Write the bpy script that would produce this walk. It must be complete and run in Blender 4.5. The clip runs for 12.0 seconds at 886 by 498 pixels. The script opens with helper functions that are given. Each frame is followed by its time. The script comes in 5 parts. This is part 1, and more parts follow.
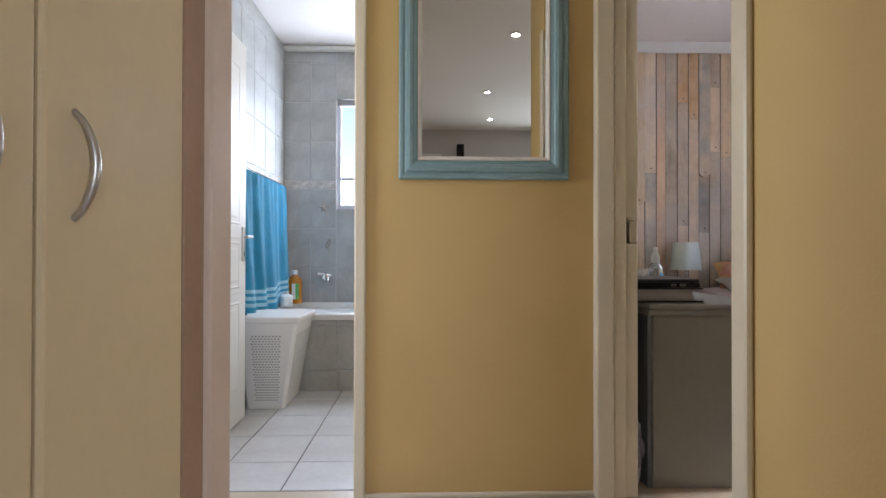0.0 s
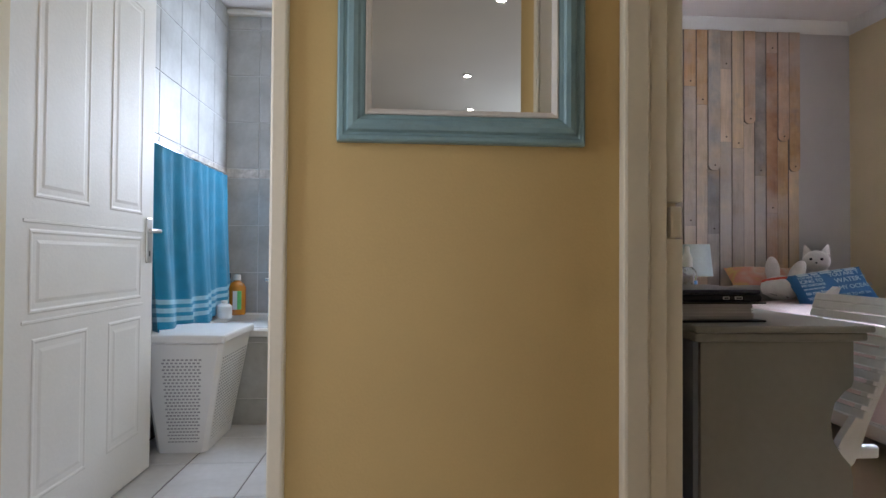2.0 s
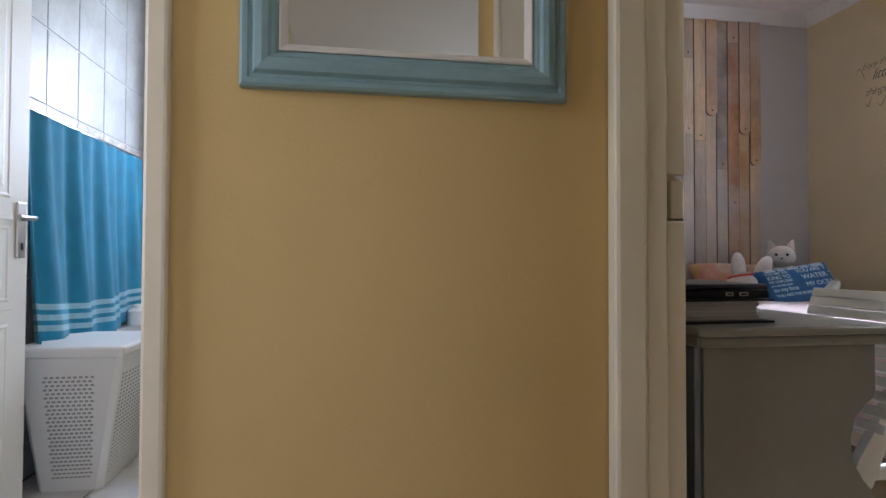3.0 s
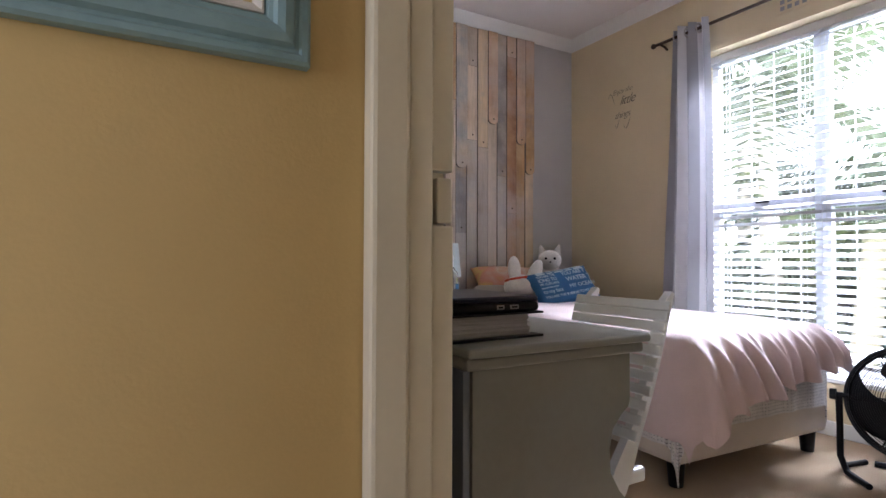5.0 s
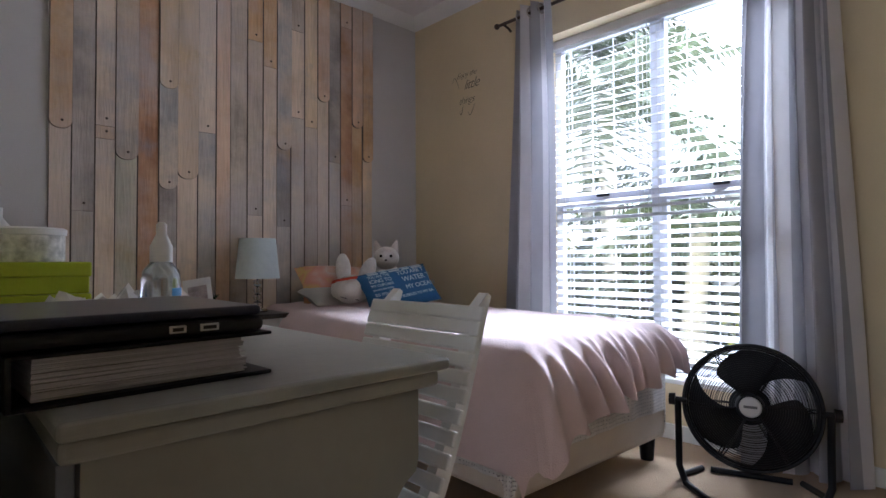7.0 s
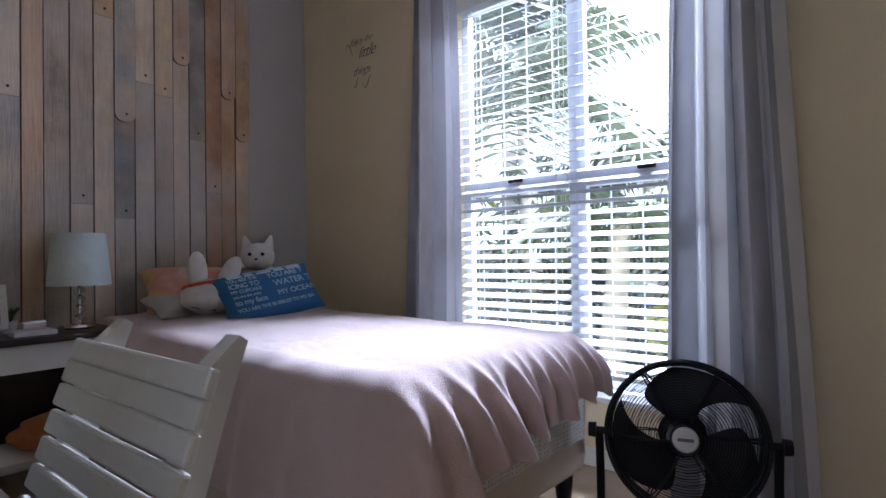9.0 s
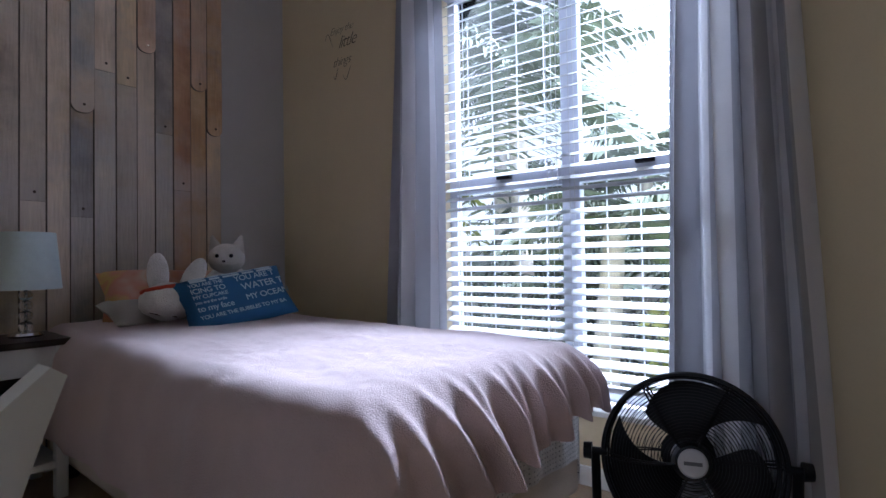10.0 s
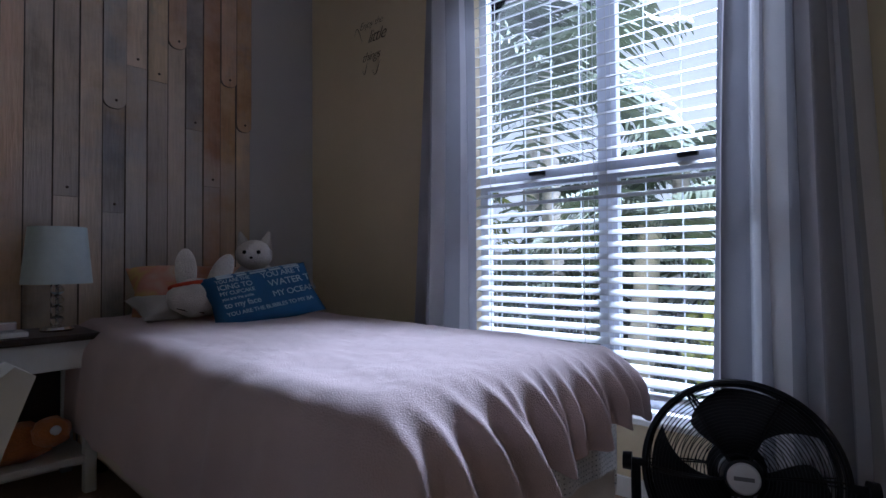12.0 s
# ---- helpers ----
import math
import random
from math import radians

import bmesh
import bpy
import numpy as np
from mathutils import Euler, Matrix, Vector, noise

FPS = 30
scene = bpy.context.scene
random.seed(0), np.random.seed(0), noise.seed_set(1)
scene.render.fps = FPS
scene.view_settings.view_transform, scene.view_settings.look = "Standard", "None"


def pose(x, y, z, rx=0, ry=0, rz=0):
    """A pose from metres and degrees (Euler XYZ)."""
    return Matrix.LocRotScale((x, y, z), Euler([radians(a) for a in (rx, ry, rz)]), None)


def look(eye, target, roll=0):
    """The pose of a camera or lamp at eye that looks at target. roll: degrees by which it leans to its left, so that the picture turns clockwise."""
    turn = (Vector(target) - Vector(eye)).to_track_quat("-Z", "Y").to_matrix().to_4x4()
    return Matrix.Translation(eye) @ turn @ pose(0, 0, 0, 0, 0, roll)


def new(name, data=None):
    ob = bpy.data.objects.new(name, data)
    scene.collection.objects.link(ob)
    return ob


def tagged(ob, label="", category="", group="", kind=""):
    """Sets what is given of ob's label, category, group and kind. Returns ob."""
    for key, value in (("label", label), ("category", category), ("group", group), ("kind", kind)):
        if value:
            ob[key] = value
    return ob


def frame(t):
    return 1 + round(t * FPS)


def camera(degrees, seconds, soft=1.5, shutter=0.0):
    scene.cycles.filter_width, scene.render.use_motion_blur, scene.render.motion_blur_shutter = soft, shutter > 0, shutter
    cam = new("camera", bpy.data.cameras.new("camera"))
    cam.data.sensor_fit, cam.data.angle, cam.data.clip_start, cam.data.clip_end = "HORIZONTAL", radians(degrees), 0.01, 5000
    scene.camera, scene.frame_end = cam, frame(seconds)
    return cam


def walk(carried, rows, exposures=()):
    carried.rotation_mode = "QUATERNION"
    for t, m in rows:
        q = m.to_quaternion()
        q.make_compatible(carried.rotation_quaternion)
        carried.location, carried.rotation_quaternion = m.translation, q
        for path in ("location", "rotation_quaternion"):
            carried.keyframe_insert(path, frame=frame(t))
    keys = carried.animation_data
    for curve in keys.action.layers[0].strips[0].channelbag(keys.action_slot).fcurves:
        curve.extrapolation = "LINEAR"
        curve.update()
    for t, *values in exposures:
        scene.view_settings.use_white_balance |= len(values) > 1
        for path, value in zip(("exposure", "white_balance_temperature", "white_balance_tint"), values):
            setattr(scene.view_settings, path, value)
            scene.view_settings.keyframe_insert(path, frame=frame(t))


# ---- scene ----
UNIT = 0.9  # metres per plan unit; every coordinate below is in plan units
cam = camera(78.7, 12.0)
PATH = [
    (0, (0.03, -0.002, 1.006), (0.089, 1.997, 1.021), 0.1),
    (0.5, (0.03, 0.147, 1.019), (0.097, 2.146, 1.04), 0.3),
    (1, (0.052, 0.347, 1.003), (0.124, 2.346, 1.029), 0.4),
    (1.5, (0.114, 0.526, 0.986), (0.204, 2.524, 1.014), 0.4),
    (2, (0.109, 0.706, 0.986), (0.244, 2.701, 1.02), 0.4),
    (2.5, (0.114, 0.896, 0.977), (0.326, 2.885, 1.01), 0.3),
    (3, (0.157, 1.066, 0.953), (0.466, 3.041, 0.994), 0.2),
    (4.8, (0.341, 1.276, 0.962), (1.275, 3.043, 1.01), 0.3),
    (5, (0.357, 1.297, 0.977), (1.349, 3.032, 1.021), 0.2),
    (5.5, (0.472, 1.36, 0.956), (1.6, 3.01, 1.001), 0.1),
    (6, (0.625, 1.425, 0.97), (1.855, 3.001, 1.017), -0.2),
    (6.5, (0.739, 1.478, 0.956), (2.043, 2.993, 1.005), -0.2),
    (7, (0.873, 1.581, 0.954), (2.254, 3.027, 1.004), -0.3),
    (7.5, (1.0, 1.648, 0.945), (2.451, 3.023, 0.996), -0.5),
    (7.7, (1.071, 1.665, 0.946), (2.538, 3.023, 0.999), -0.5),
    (9.3, (1.487, 1.851, 0.971), (3.058, 3.089, 1.006), -0.9),
    (9.5, (1.534, 1.875, 0.964), (3.108, 3.108, 1.007), -0.9),
    (10, (1.602, 1.901, 0.958), (3.176, 3.134, 1.001), -0.9),
    (10.5, (1.626, 1.926, 0.948), (3.19, 3.172, 0.998), -0.8),
    (11, (1.635, 1.942, 0.948), (3.182, 3.208, 0.998), -0.6),
    (11.5, (1.66, 1.943, 0.94), (3.183, 3.238, 0.991), -0.6),
    (12, (1.655, 1.957, 0.947), (3.164, 3.269, 0.993), -0.4),
]
EXPOSURES = [(0, 1.25, 6100, 15), (1, 1.1, 5950, 15), (2, 0.95, 5900, 14), (3, 0.95, 5900, 15), (5, 1.15, 5950, 17), (5.5, 1.05, 5950, 17), (6.5, 0.65, 5800, 15), (7, 0.65, 5750, 15), (7.5, 0.92, 5700, 15), (9.5, 0.1, 5400, 16), (10, -0.05, 5350, 16), (10.5, -0.22, 5300, 16), (11, -0.42, 5250, 16), (12, -0.72, 5200, 17)]
walk(cam, [(t, look(Vector(eye) * UNIT, Vector(target) * UNIT, roll)) for t, eye, target, roll in PATH], EXPOSURES)

# ---- world, sun, lamps ----
world = bpy.data.worlds.new("world")
scene.world = world
world.use_nodes = True
wn = world.node_tree.nodes
sky = wn.new("ShaderNodeTexSky")
sky.sky_type, sky.sun_disc = "NISHITA", False
sky.sun_elevation, sky.sun_rotation = radians(79), radians(-110)
world.node_tree.links.new(sky.outputs[0], wn["Background"].inputs[0])
wn["Background"].inputs[1].default_value = 0.15


def lamp(name, kind, m, energy, colour, **settings):
    data = bpy.data.lights.new(name, kind)
    data.energy, data.color = energy, colour
    ob = new(name, data)
    ob.matrix_world = m
    return ob


sun = lamp("sun", "SUN", look((0, 0, 20), (1.9, 1.3, 7.5)), 3.0, (1, 0.95, 0.88))
sun.data.angle = radians(0.5)


def area_lamp(name, eye, target, w, h, energy, colour):
    ob = lamp(name, "AREA", look(Vector(eye) * UNIT, Vector(target) * UNIT), energy, colour)
    ob.data.shape, ob.data.size, ob.data.size_y = "RECTANGLE", w * UNIT, h * UNIT
    return ob


area_lamp("bathroom_daylight", (-0.42, 4.975, 1.9), (-0.42, 3.0, 1.9), 0.66, 0.94, 16.5, (0.85, 0.92, 1.0))
# Added lamp outside, out of view, boosting the sky's light into the bedroom.
area_lamp("bedroom_sky_boost", (7.0, 2.95, 5.0), (3.3, 3.1, 1.1), 3.2, 1.6, 2700, (0.86, 0.93, 1.0))
# Added fill lamp in the lounge, behind the walker, to brighten the hall.
area_lamp("lounge_fill_lamp", (2.3, -3.55, 1.5), (2.3, 0.0, 1.4), 2.3, 1.7, 15.5, (0.95, 0.97, 1.0))
# Added fill lamp at the unseen passage end; no window is known there.
area_lamp("passage_fill_lamp", (-1.63, 1.7, 1.5), (0.7, 1.55, 1.25), 0.8, 1.2, 6.3, (0.95, 0.97, 1.0))


# ---- materials ----
def mat(name, base, rough=0.5, metal=0.0, vary=0.12, scale=6.0, bump=0.1, grain=60.0, stretch=(1, 1, 1), spec=0.5, sheen=0.0, trans=0.0):
    """Paint, cloth, metal: a base colour that drifts at a large and a small scale, with fine relief."""
    m = bpy.data.materials.new(name)
    m.use_nodes = True
    n, l = m.node_tree.nodes, m.node_tree.links
    p = n["Principled BSDF"]
    co = n.new("ShaderNodeTexCoord")
    mp = n.new("ShaderNodeMapping")
    mp.inputs["Scale"].default_value = stretch
    l.new(co.outputs["Object"], mp.inputs[0])
    big, fine = n.new("ShaderNodeTexNoise"), n.new("ShaderNodeTexNoise")
    big.inputs["Scale"].default_value, fine.inputs["Scale"].default_value = scale, grain
    big.inputs["Detail"].default_value, fine.inputs["Detail"].default_value = 4, 5
    l.new(mp.outputs[0], big.inputs[0]), l.new(mp.outputs[0], fine.inputs[0])
    add = n.new("ShaderNodeMath")
    add.operation = "MULTIPLY_ADD"
    add.inputs[1].default_value = 0.4
    l.new(fine.outputs[0], add.inputs[0]), l.new(big.outputs[0], add.inputs[2])
    ramp = n.new("ShaderNodeValToRGB")
    ramp.color_ramp.elements[0].position, ramp.color_ramp.elements[1].position = 0.42, 0.98
    ramp.color_ramp.elements[0].color = (*[c * (1 - vary) for c in base], 1)
    ramp.color_ramp.elements[1].color = (*[min(1, c * (1 + vary)) for c in base], 1)
    l.new(add.outputs[0], ramp.inputs[0]), l.new(ramp.outputs[0], p.inputs["Base Color"])
    p.inputs["Roughness"].default_value, p.inputs["Metallic"].default_value = rough, metal
    p.inputs["Specular IOR Level"].default_value = spec
    p.inputs["Sheen Weight"].default_value = sheen
    p.inputs["Transmission Weight"].default_value = trans
    if bump:
        b = n.new("ShaderNodeBump")
        b.inputs["Strength"].default_value, b.inputs["Distance"].default_value = bump, 0.01
        l.new(fine.outputs[0], b.inputs["Height"]), l.new(b.outputs[0], p.inputs["Normal"])
    return m


def plank_mat(name, base, wash):
    """Old board: long grain, pale wash left in streaks, dark worn patches; each board shifts a little."""
    base, wash = [[min(0.85, c * k) for c, k in zip(v, (1.2, 1.07, 0.92))] for v in (base, wash)]
    m = mat(name, base, 0.75, vary=0.3, scale=5, bump=0.35, grain=40, stretch=(2.2, 1, 0.22))
    n, l = m.node_tree.nodes, m.node_tree.links
    p = n["Principled BSDF"]
    ramp = [x for x in n if x.type == "VALTORGB"][0]
    co = [x for x in n if x.type == "TEX_COORD"][0]
    info = n.new("ShaderNodeObjectInfo")
    shift = n.new("ShaderNodeVectorMath")
    shift.operation = "MULTIPLY_ADD"
    shift.inputs[1].default_value = (1, 1, 1)
    rnd = n.new("ShaderNodeVectorMath")
    rnd.operation = "SCALE"
    rnd.inputs[0].default_value = (3.1, 7.7, 13.3)
    l.new(info.outputs["Random"], rnd.inputs["Scale"])
    l.new(co.outputs["Object"], shift.inputs[0]), l.new(rnd.outputs[0], shift.inputs[2])
    for x in n:
        if x.type == "MAPPING":
            l.new(shift.outputs[0], x.inputs[0])
    patch = n.new("ShaderNodeTexNoise")
    patch.inputs["Scale"].default_value, patch.inputs["Detail"].default_value = 3.2, 6
    patch.inputs["Roughness"].default_value = 0.65
    l.new(shift.outputs[0], patch.inputs[0])
    r2 = n.new("ShaderNodeValToRGB")
    r2.color_ramp.elements[0].position, r2.color_ramp.elements[1].position = 0.42, 0.66
    l.new(patch.outputs[0], r2.inputs[0])
    mix = n.new("ShaderNodeMix")
    mix.data_type = "RGBA"
    mix.inputs[7].default_value = (*wash, 1)
    l.new(r2.outputs[0], mix.inputs[0]), l.new(ramp.outputs[0], mix.inputs[6])
    last = mix
    # water-colour blotches of ochre, slate blue and lilac white that run across neighbouring boards
    for seed, scale, lo, hi, tint in ((3.1, 1.7, 0.52, 0.68, (0.46, 0.28, 0.10)), (11.7, 2.1, 0.57, 0.72, (0.24, 0.29, 0.36)), (23.9, 1.5, 0.47, 0.66, (0.55, 0.50, 0.49))):
        place, blot, edge, over = n.new("ShaderNodeVectorMath"), n.new("ShaderNodeTexNoise"), n.new("ShaderNodeMapRange"), n.new("ShaderNodeMix")
        place.inputs[1].default_value = (seed, 0, seed * 1.7)
        l.new(co.outputs["Object"], place.inputs[0]), l.new(place.outputs[0], blot.inputs[0])
        blot.inputs["Scale"].default_value, blot.inputs["Detail"].default_value, blot.inputs["Roughness"].default_value = scale, 8, 0.62
        edge.inputs[1].default_value, edge.inputs[2].default_value, edge.inputs[4].default_value = lo, hi, 0.62
        over.data_type = "RGBA"
        over.inputs[7].default_value = (*tint, 1)
        l.new(blot.outputs[0], edge.inputs[0]), l.new(edge.outputs[0], over.inputs[0]), l.new(last.outputs[2], over.inputs[6])
        last = over
    l.new(last.outputs[2], p.inputs["Base Color"])
    return m


def glass_mat(name, colour=(1, 1, 1), rough=0.0):
    m = bpy.data.materials.new(name)
    m.use_nodes = True
    p = m.node_tree.nodes["Principled BSDF"]
    p.inputs["Base Color"].default_value = (*colour, 1)
    p.inputs["Transmission Weight"].default_value, p.inputs["Roughness"].default_value = 1, rough
    p.inputs["IOR"].default_value = 1.45
    return m


def pane_mat(name):
    """Thin flat glass: clear with a little gloss."""
    m = bpy.data.materials.new(name)
    m.use_nodes = True
    n, l = m.node_tree.nodes, m.node_tree.links
    n.remove(n["Principled BSDF"])
    t, g, x, f = n.new("ShaderNodeBsdfTransparent"), n.new("ShaderNodeBsdfGlossy"), n.new("ShaderNodeMixShader"), n.new("ShaderNodeFresnel")
    g.inputs["Roughness"].default_value = 0.02
    l.new(f.outputs[0], x.inputs[0]), l.new(t.outputs[0], x.inputs[1]), l.new(g.outputs[0], x.inputs[2])
    l.new(x.outputs[0], n["Material Output"].inputs[0])
    return m


def glow_mat(name, colour, strength):
    m = bpy.data.materials.new(name)
    m.use_nodes = True
    p = m.node_tree.nodes["Principled BSDF"]
    p.inputs["Emission Color"].default_value, p.inputs["Emission Strength"].default_value = (*colour, 1), strength
    return m


YELLOW = mat("ochre_wall_paint", (0.60, 0.425, 0.17), 0.6, vary=0.05, scale=2.5, bump=0.06, grain=140)
CREAM = mat("cream_wall_paint", (0.73, 0.62, 0.42), 0.65, vary=0.05, scale=2.5, bump=0.06, grain=140)
TRIM = mat("cream_gloss_paint", (0.72, 0.65, 0.50), 0.38, vary=0.05, scale=3, bump=0.04, grain=70)
CUPB = mat("cream_cupboard_board", (0.70, 0.56, 0.34), 0.4, vary=0.05, scale=3, bump=0.03, grain=50)
PILASTER = mat("pale_pink_paint", (0.66, 0.52, 0.42), 0.55, vary=0.05, scale=3)
WHITE = mat("white_paint", (0.80, 0.80, 0.79), 0.35, vary=0.03, scale=3, bump=0.03, grain=80)
DOORW = mat("white_door_paint", (0.80, 0.80, 0.79), 0.5, vary=0.04, scale=3, bump=0.05, grain=80)
CEIL = mat("ceiling_paint", (0.78, 0.75, 0.74), 0.8, vary=0.03, scale=2, bump=0.05)
GREYWALL = mat("pale_grey_paint", (0.56, 0.55, 0.55), 0.65, vary=0.04, scale=3, bump=0.06, grain=140)
TILE = mat("grey_wall_tile", (0.46, 0.475, 0.485), 0.38, vary=0.22, scale=5, bump=0.05, grain=30)
GROUT = mat("pale_grout", (0.66, 0.68, 0.70), 0.8, vary=0.05)
BORDER = mat("patterned_border_tile", (0.60, 0.58, 0.57), 0.25, vary=0.35, scale=28, bump=0.05, grain=40)
FLOORTILE = mat("pale_floor_tile", (0.66, 0.67, 0.70), 0.2, vary=0.10, scale=4, bump=0.03, grain=30)
DGROUT = mat("dark_grout", (0.16, 0.15, 0.15), 0.9, vary=0.2)
CARPET = mat("tan_carpet", (0.42, 0.30, 0.19), 0.95, vary=0.14, scale=4, bump=0.5, grain=220, sheen=0.2)
HALLTILE = mat("beige_floor_tile", (0.52, 0.44, 0.34), 0.3, vary=0.1, scale=3)
TEAL = mat("teal_frame_paint", (0.22, 0.34, 0.36), 0.42, vary=0.12, scale=9, bump=0.1, grain=60)
LINER = mat("chalky_white_paint", (0.70, 0.66, 0.60), 0.6, vary=0.08, scale=20)
TOWEL = mat("blue_terry_cloth", (0.01, 0.26, 0.46), 0.95, vary=0.2, scale=10, bump=0.7, grain=320, sheen=0.3)
TOWELBAND = mat("pale_blue_terry_band", (0.35, 0.60, 0.72), 0.9, vary=0.15, scale=30, bump=0.5, grain=320)
PLASTIC = mat("white_plastic", (0.80, 0.80, 0.80), 0.35, vary=0.02, bump=0.0)
# Grey of the rolled blind; also shade coloured into hamper and vent slots.
BLIND_SLOT_GREY = mat("blind_and_slot_shade_grey", (0.33, 0.33, 0.35), 0.8, vary=0.05)
ENAMEL = mat("white_enamel", (0.84, 0.85, 0.86), 0.12, vary=0.02, bump=0.0)
CHROME = mat("chrome", (0.75, 0.75, 0.76), 0.15, metal=1.0, vary=0.03, bump=0.0)
SATIN = mat("satin_nickel", (0.50, 0.48, 0.46), 0.32, metal=1.0, vary=0.05, bump=0.02)
BRASS = mat("dull_hinge_metal", (0.55, 0.48, 0.36), 0.45, metal=1.0, vary=0.1)
DESKTOP = mat("grey_desk_paint", (0.25, 0.245, 0.215), 0.33, vary=0.08, scale=5, bump=0.06, grain=40)
DESKBACK = mat("blue_grey_board", (0.16, 0.18, 0.22), 0.6, vary=0.1, scale=5)
BLACK = mat("black_plastic", (0.009, 0.009, 0.011), 0.45, vary=0.1, bump=0.02, spec=0.25)
NAVY = mat("dark_navy_lid", (0.012, 0.014, 0.03), 0.28, vary=0.1, bump=0.02)
PAPER = mat("white_paper", (0.72, 0.71, 0.70), 0.85, vary=0.06, scale=20)
PAGES = mat("stacked_pages", (0.50, 0.47, 0.48), 0.9, vary=0.35, scale=3, bump=0.2, grain=8, stretch=(1, 1, 60))
LIME = mat("lime_card", (0.42, 0.50, 0.02), 0.5, vary=0.06)
BLANKET = mat("pink_plush_blanket", (0.64, 0.50, 0.50), 0.95, vary=0.09, scale=5, bump=0.4, grain=300, sheen=0.25)
SHEET = mat("white_dotted_sheet", (0.72, 0.69, 0.67), 0.9, vary=0.15, scale=60, bump=0.3, grain=200)
def dot_print(m):
    """Small dark dots in even rows on cloth."""
    n, l = m.node_tree.nodes, m.node_tree.links
    co = [x for x in n if x.type == "TEX_COORD"][0]
    xyz, along, flat = n.new("ShaderNodeSeparateXYZ"), n.new("ShaderNodeMath"), n.new("ShaderNodeCombineXYZ")
    l.new(co.outputs["Object"], xyz.inputs[0]), l.new(xyz.outputs[0], along.inputs[0]), l.new(xyz.outputs[1], along.inputs[1])
    l.new(along.outputs[0], flat.inputs[0]), l.new(xyz.outputs[2], flat.inputs[1])
    cell = n.new("ShaderNodeTexVoronoi")
    cell.voronoi_dimensions = "2D"
    cell.inputs["Scale"].default_value, cell.inputs["Randomness"].default_value = 72, 0.1
    l.new(flat.outputs[0], cell.inputs["Vector"])
    dot = n.new("ShaderNodeMath")
    dot.operation, dot.inputs[1].default_value = "LESS_THAN", 0.15
    l.new(cell.outputs["Distance"], dot.inputs[0])
    mix = n.new("ShaderNodeMix")
    mix.data_type = "RGBA"
    mix.inputs[7].default_value = (0.20, 0.20, 0.21, 1)
    l.new(dot.outputs[0], mix.inputs[0])
    l.new([x for x in n if x.type == "VALTORGB"][0].outputs[0], mix.inputs[6])
    l.new(mix.outputs[2], n["Principled BSDF"].inputs["Base Color"])


dot_print(SHEET)
DIVAN = mat("cream_divan_cloth", (0.66, 0.58, 0.50), 0.85, vary=0.06, scale=8, bump=0.2, grain=200)
DARKWOOD = mat("dark_stained_wood", (0.030, 0.020, 0.018), 0.35, vary=0.3, scale=6, bump=0.1, stretch=(1, 6, 6))
CHAIRP = mat("white_chair_paint", (0.74, 0.74, 0.73), 0.45, vary=0.05, scale=8, bump=0.06)
CURT_A = mat("mid_grey_curtain_stripe", (0.40, 0.40, 0.44), 0.9, vary=0.06, scale=8, bump=0.2, grain=260, sheen=0.2)
CURT_B = mat("pale_grey_curtain_stripe", (0.76, 0.75, 0.78), 0.9, vary=0.05, scale=8, bump=0.2, grain=260, sheen=0.2)
for m in (CURT_A, CURT_B):
    # cloth lets some of the daylight behind it through
    n, l = m.node_tree.nodes, m.node_tree.links
    thin, both = n.new("ShaderNodeBsdfTranslucent"), n.new("ShaderNodeMixShader")
    both.inputs[0].default_value = 0.14
    l.new([x for x in n if x.type == "VALTORGB"][0].outputs[0], thin.inputs[0])
    l.new(n["Principled BSDF"].outputs[0], both.inputs[1]), l.new(thin.outputs[0], both.inputs[2])
    l.new(both.outputs[0], n["Material Output"].inputs[0])
ROD = mat("brown_rod", (0.06, 0.035, 0.025), 0.4, vary=0.15)
SLAT = mat("white_blind_slat", (0.56, 0.56, 0.57), 0.4, vary=0.02, bump=0.0)
FRAME = mat("white_window_frame", (0.62, 0.64, 0.72), 0.3, vary=0.02, bump=0.0)
SHADE = mat("pale_aqua_shade_cloth", (0.56, 0.64, 0.65), 0.8, vary=0.05, scale=40, bump=0.2, grain=300)
CLEAR = glass_mat("clear_glass")
CLEARPL = glass_mat("clear_plastic", (0.93, 0.96, 0.98), 0.06)
AMBER = mat("amber_liquid", (0.50, 0.19, 0.02), 0.15, vary=0.1, bump=0.0)
PANE = pane_mat("window_glass")
CUSH = mat("blue_printed_cotton", (0.015, 0.095, 0.22), 0.8, vary=0.12, scale=12, bump=0.25, grain=260)
INK = mat("white_print", (0.46, 0.54, 0.60), 0.8, vary=0.04, bump=0.0)
DECALINK = mat("dark_decal", (0.05, 0.04, 0.035), 0.6, vary=0.05, bump=0.0)
FUR = mat("white_plush_fur", (0.66, 0.62, 0.58), 0.95, vary=0.15, scale=18, bump=0.7, grain=200, sheen=0.4)
FURGREY = mat("grey_plush_fur", (0.22, 0.20, 0.20), 0.95, vary=0.2, scale=18, bump=0.7, grain=200)
RED = mat("red_strap", (0.55, 0.07, 0.03), 0.8)
ORANGE = mat("orange_plush", (0.55, 0.20, 0.06), 0.95, vary=0.25, scale=14, bump=0.7, grain=160, sheen=0.3)
STONEWALL = mat("garden_wall_plaster", (0.70, 0.68, 0.64), 0.9, vary=0.1, scale=2)
GRASS = mat("lawn", (0.08, 0.12, 0.03), 0.95, vary=0.3, scale=3)
LEAF = mat("palm_leaf", (0.11, 0.13, 0.085), 0.5, vary=0.35, scale=3, bump=0.0)
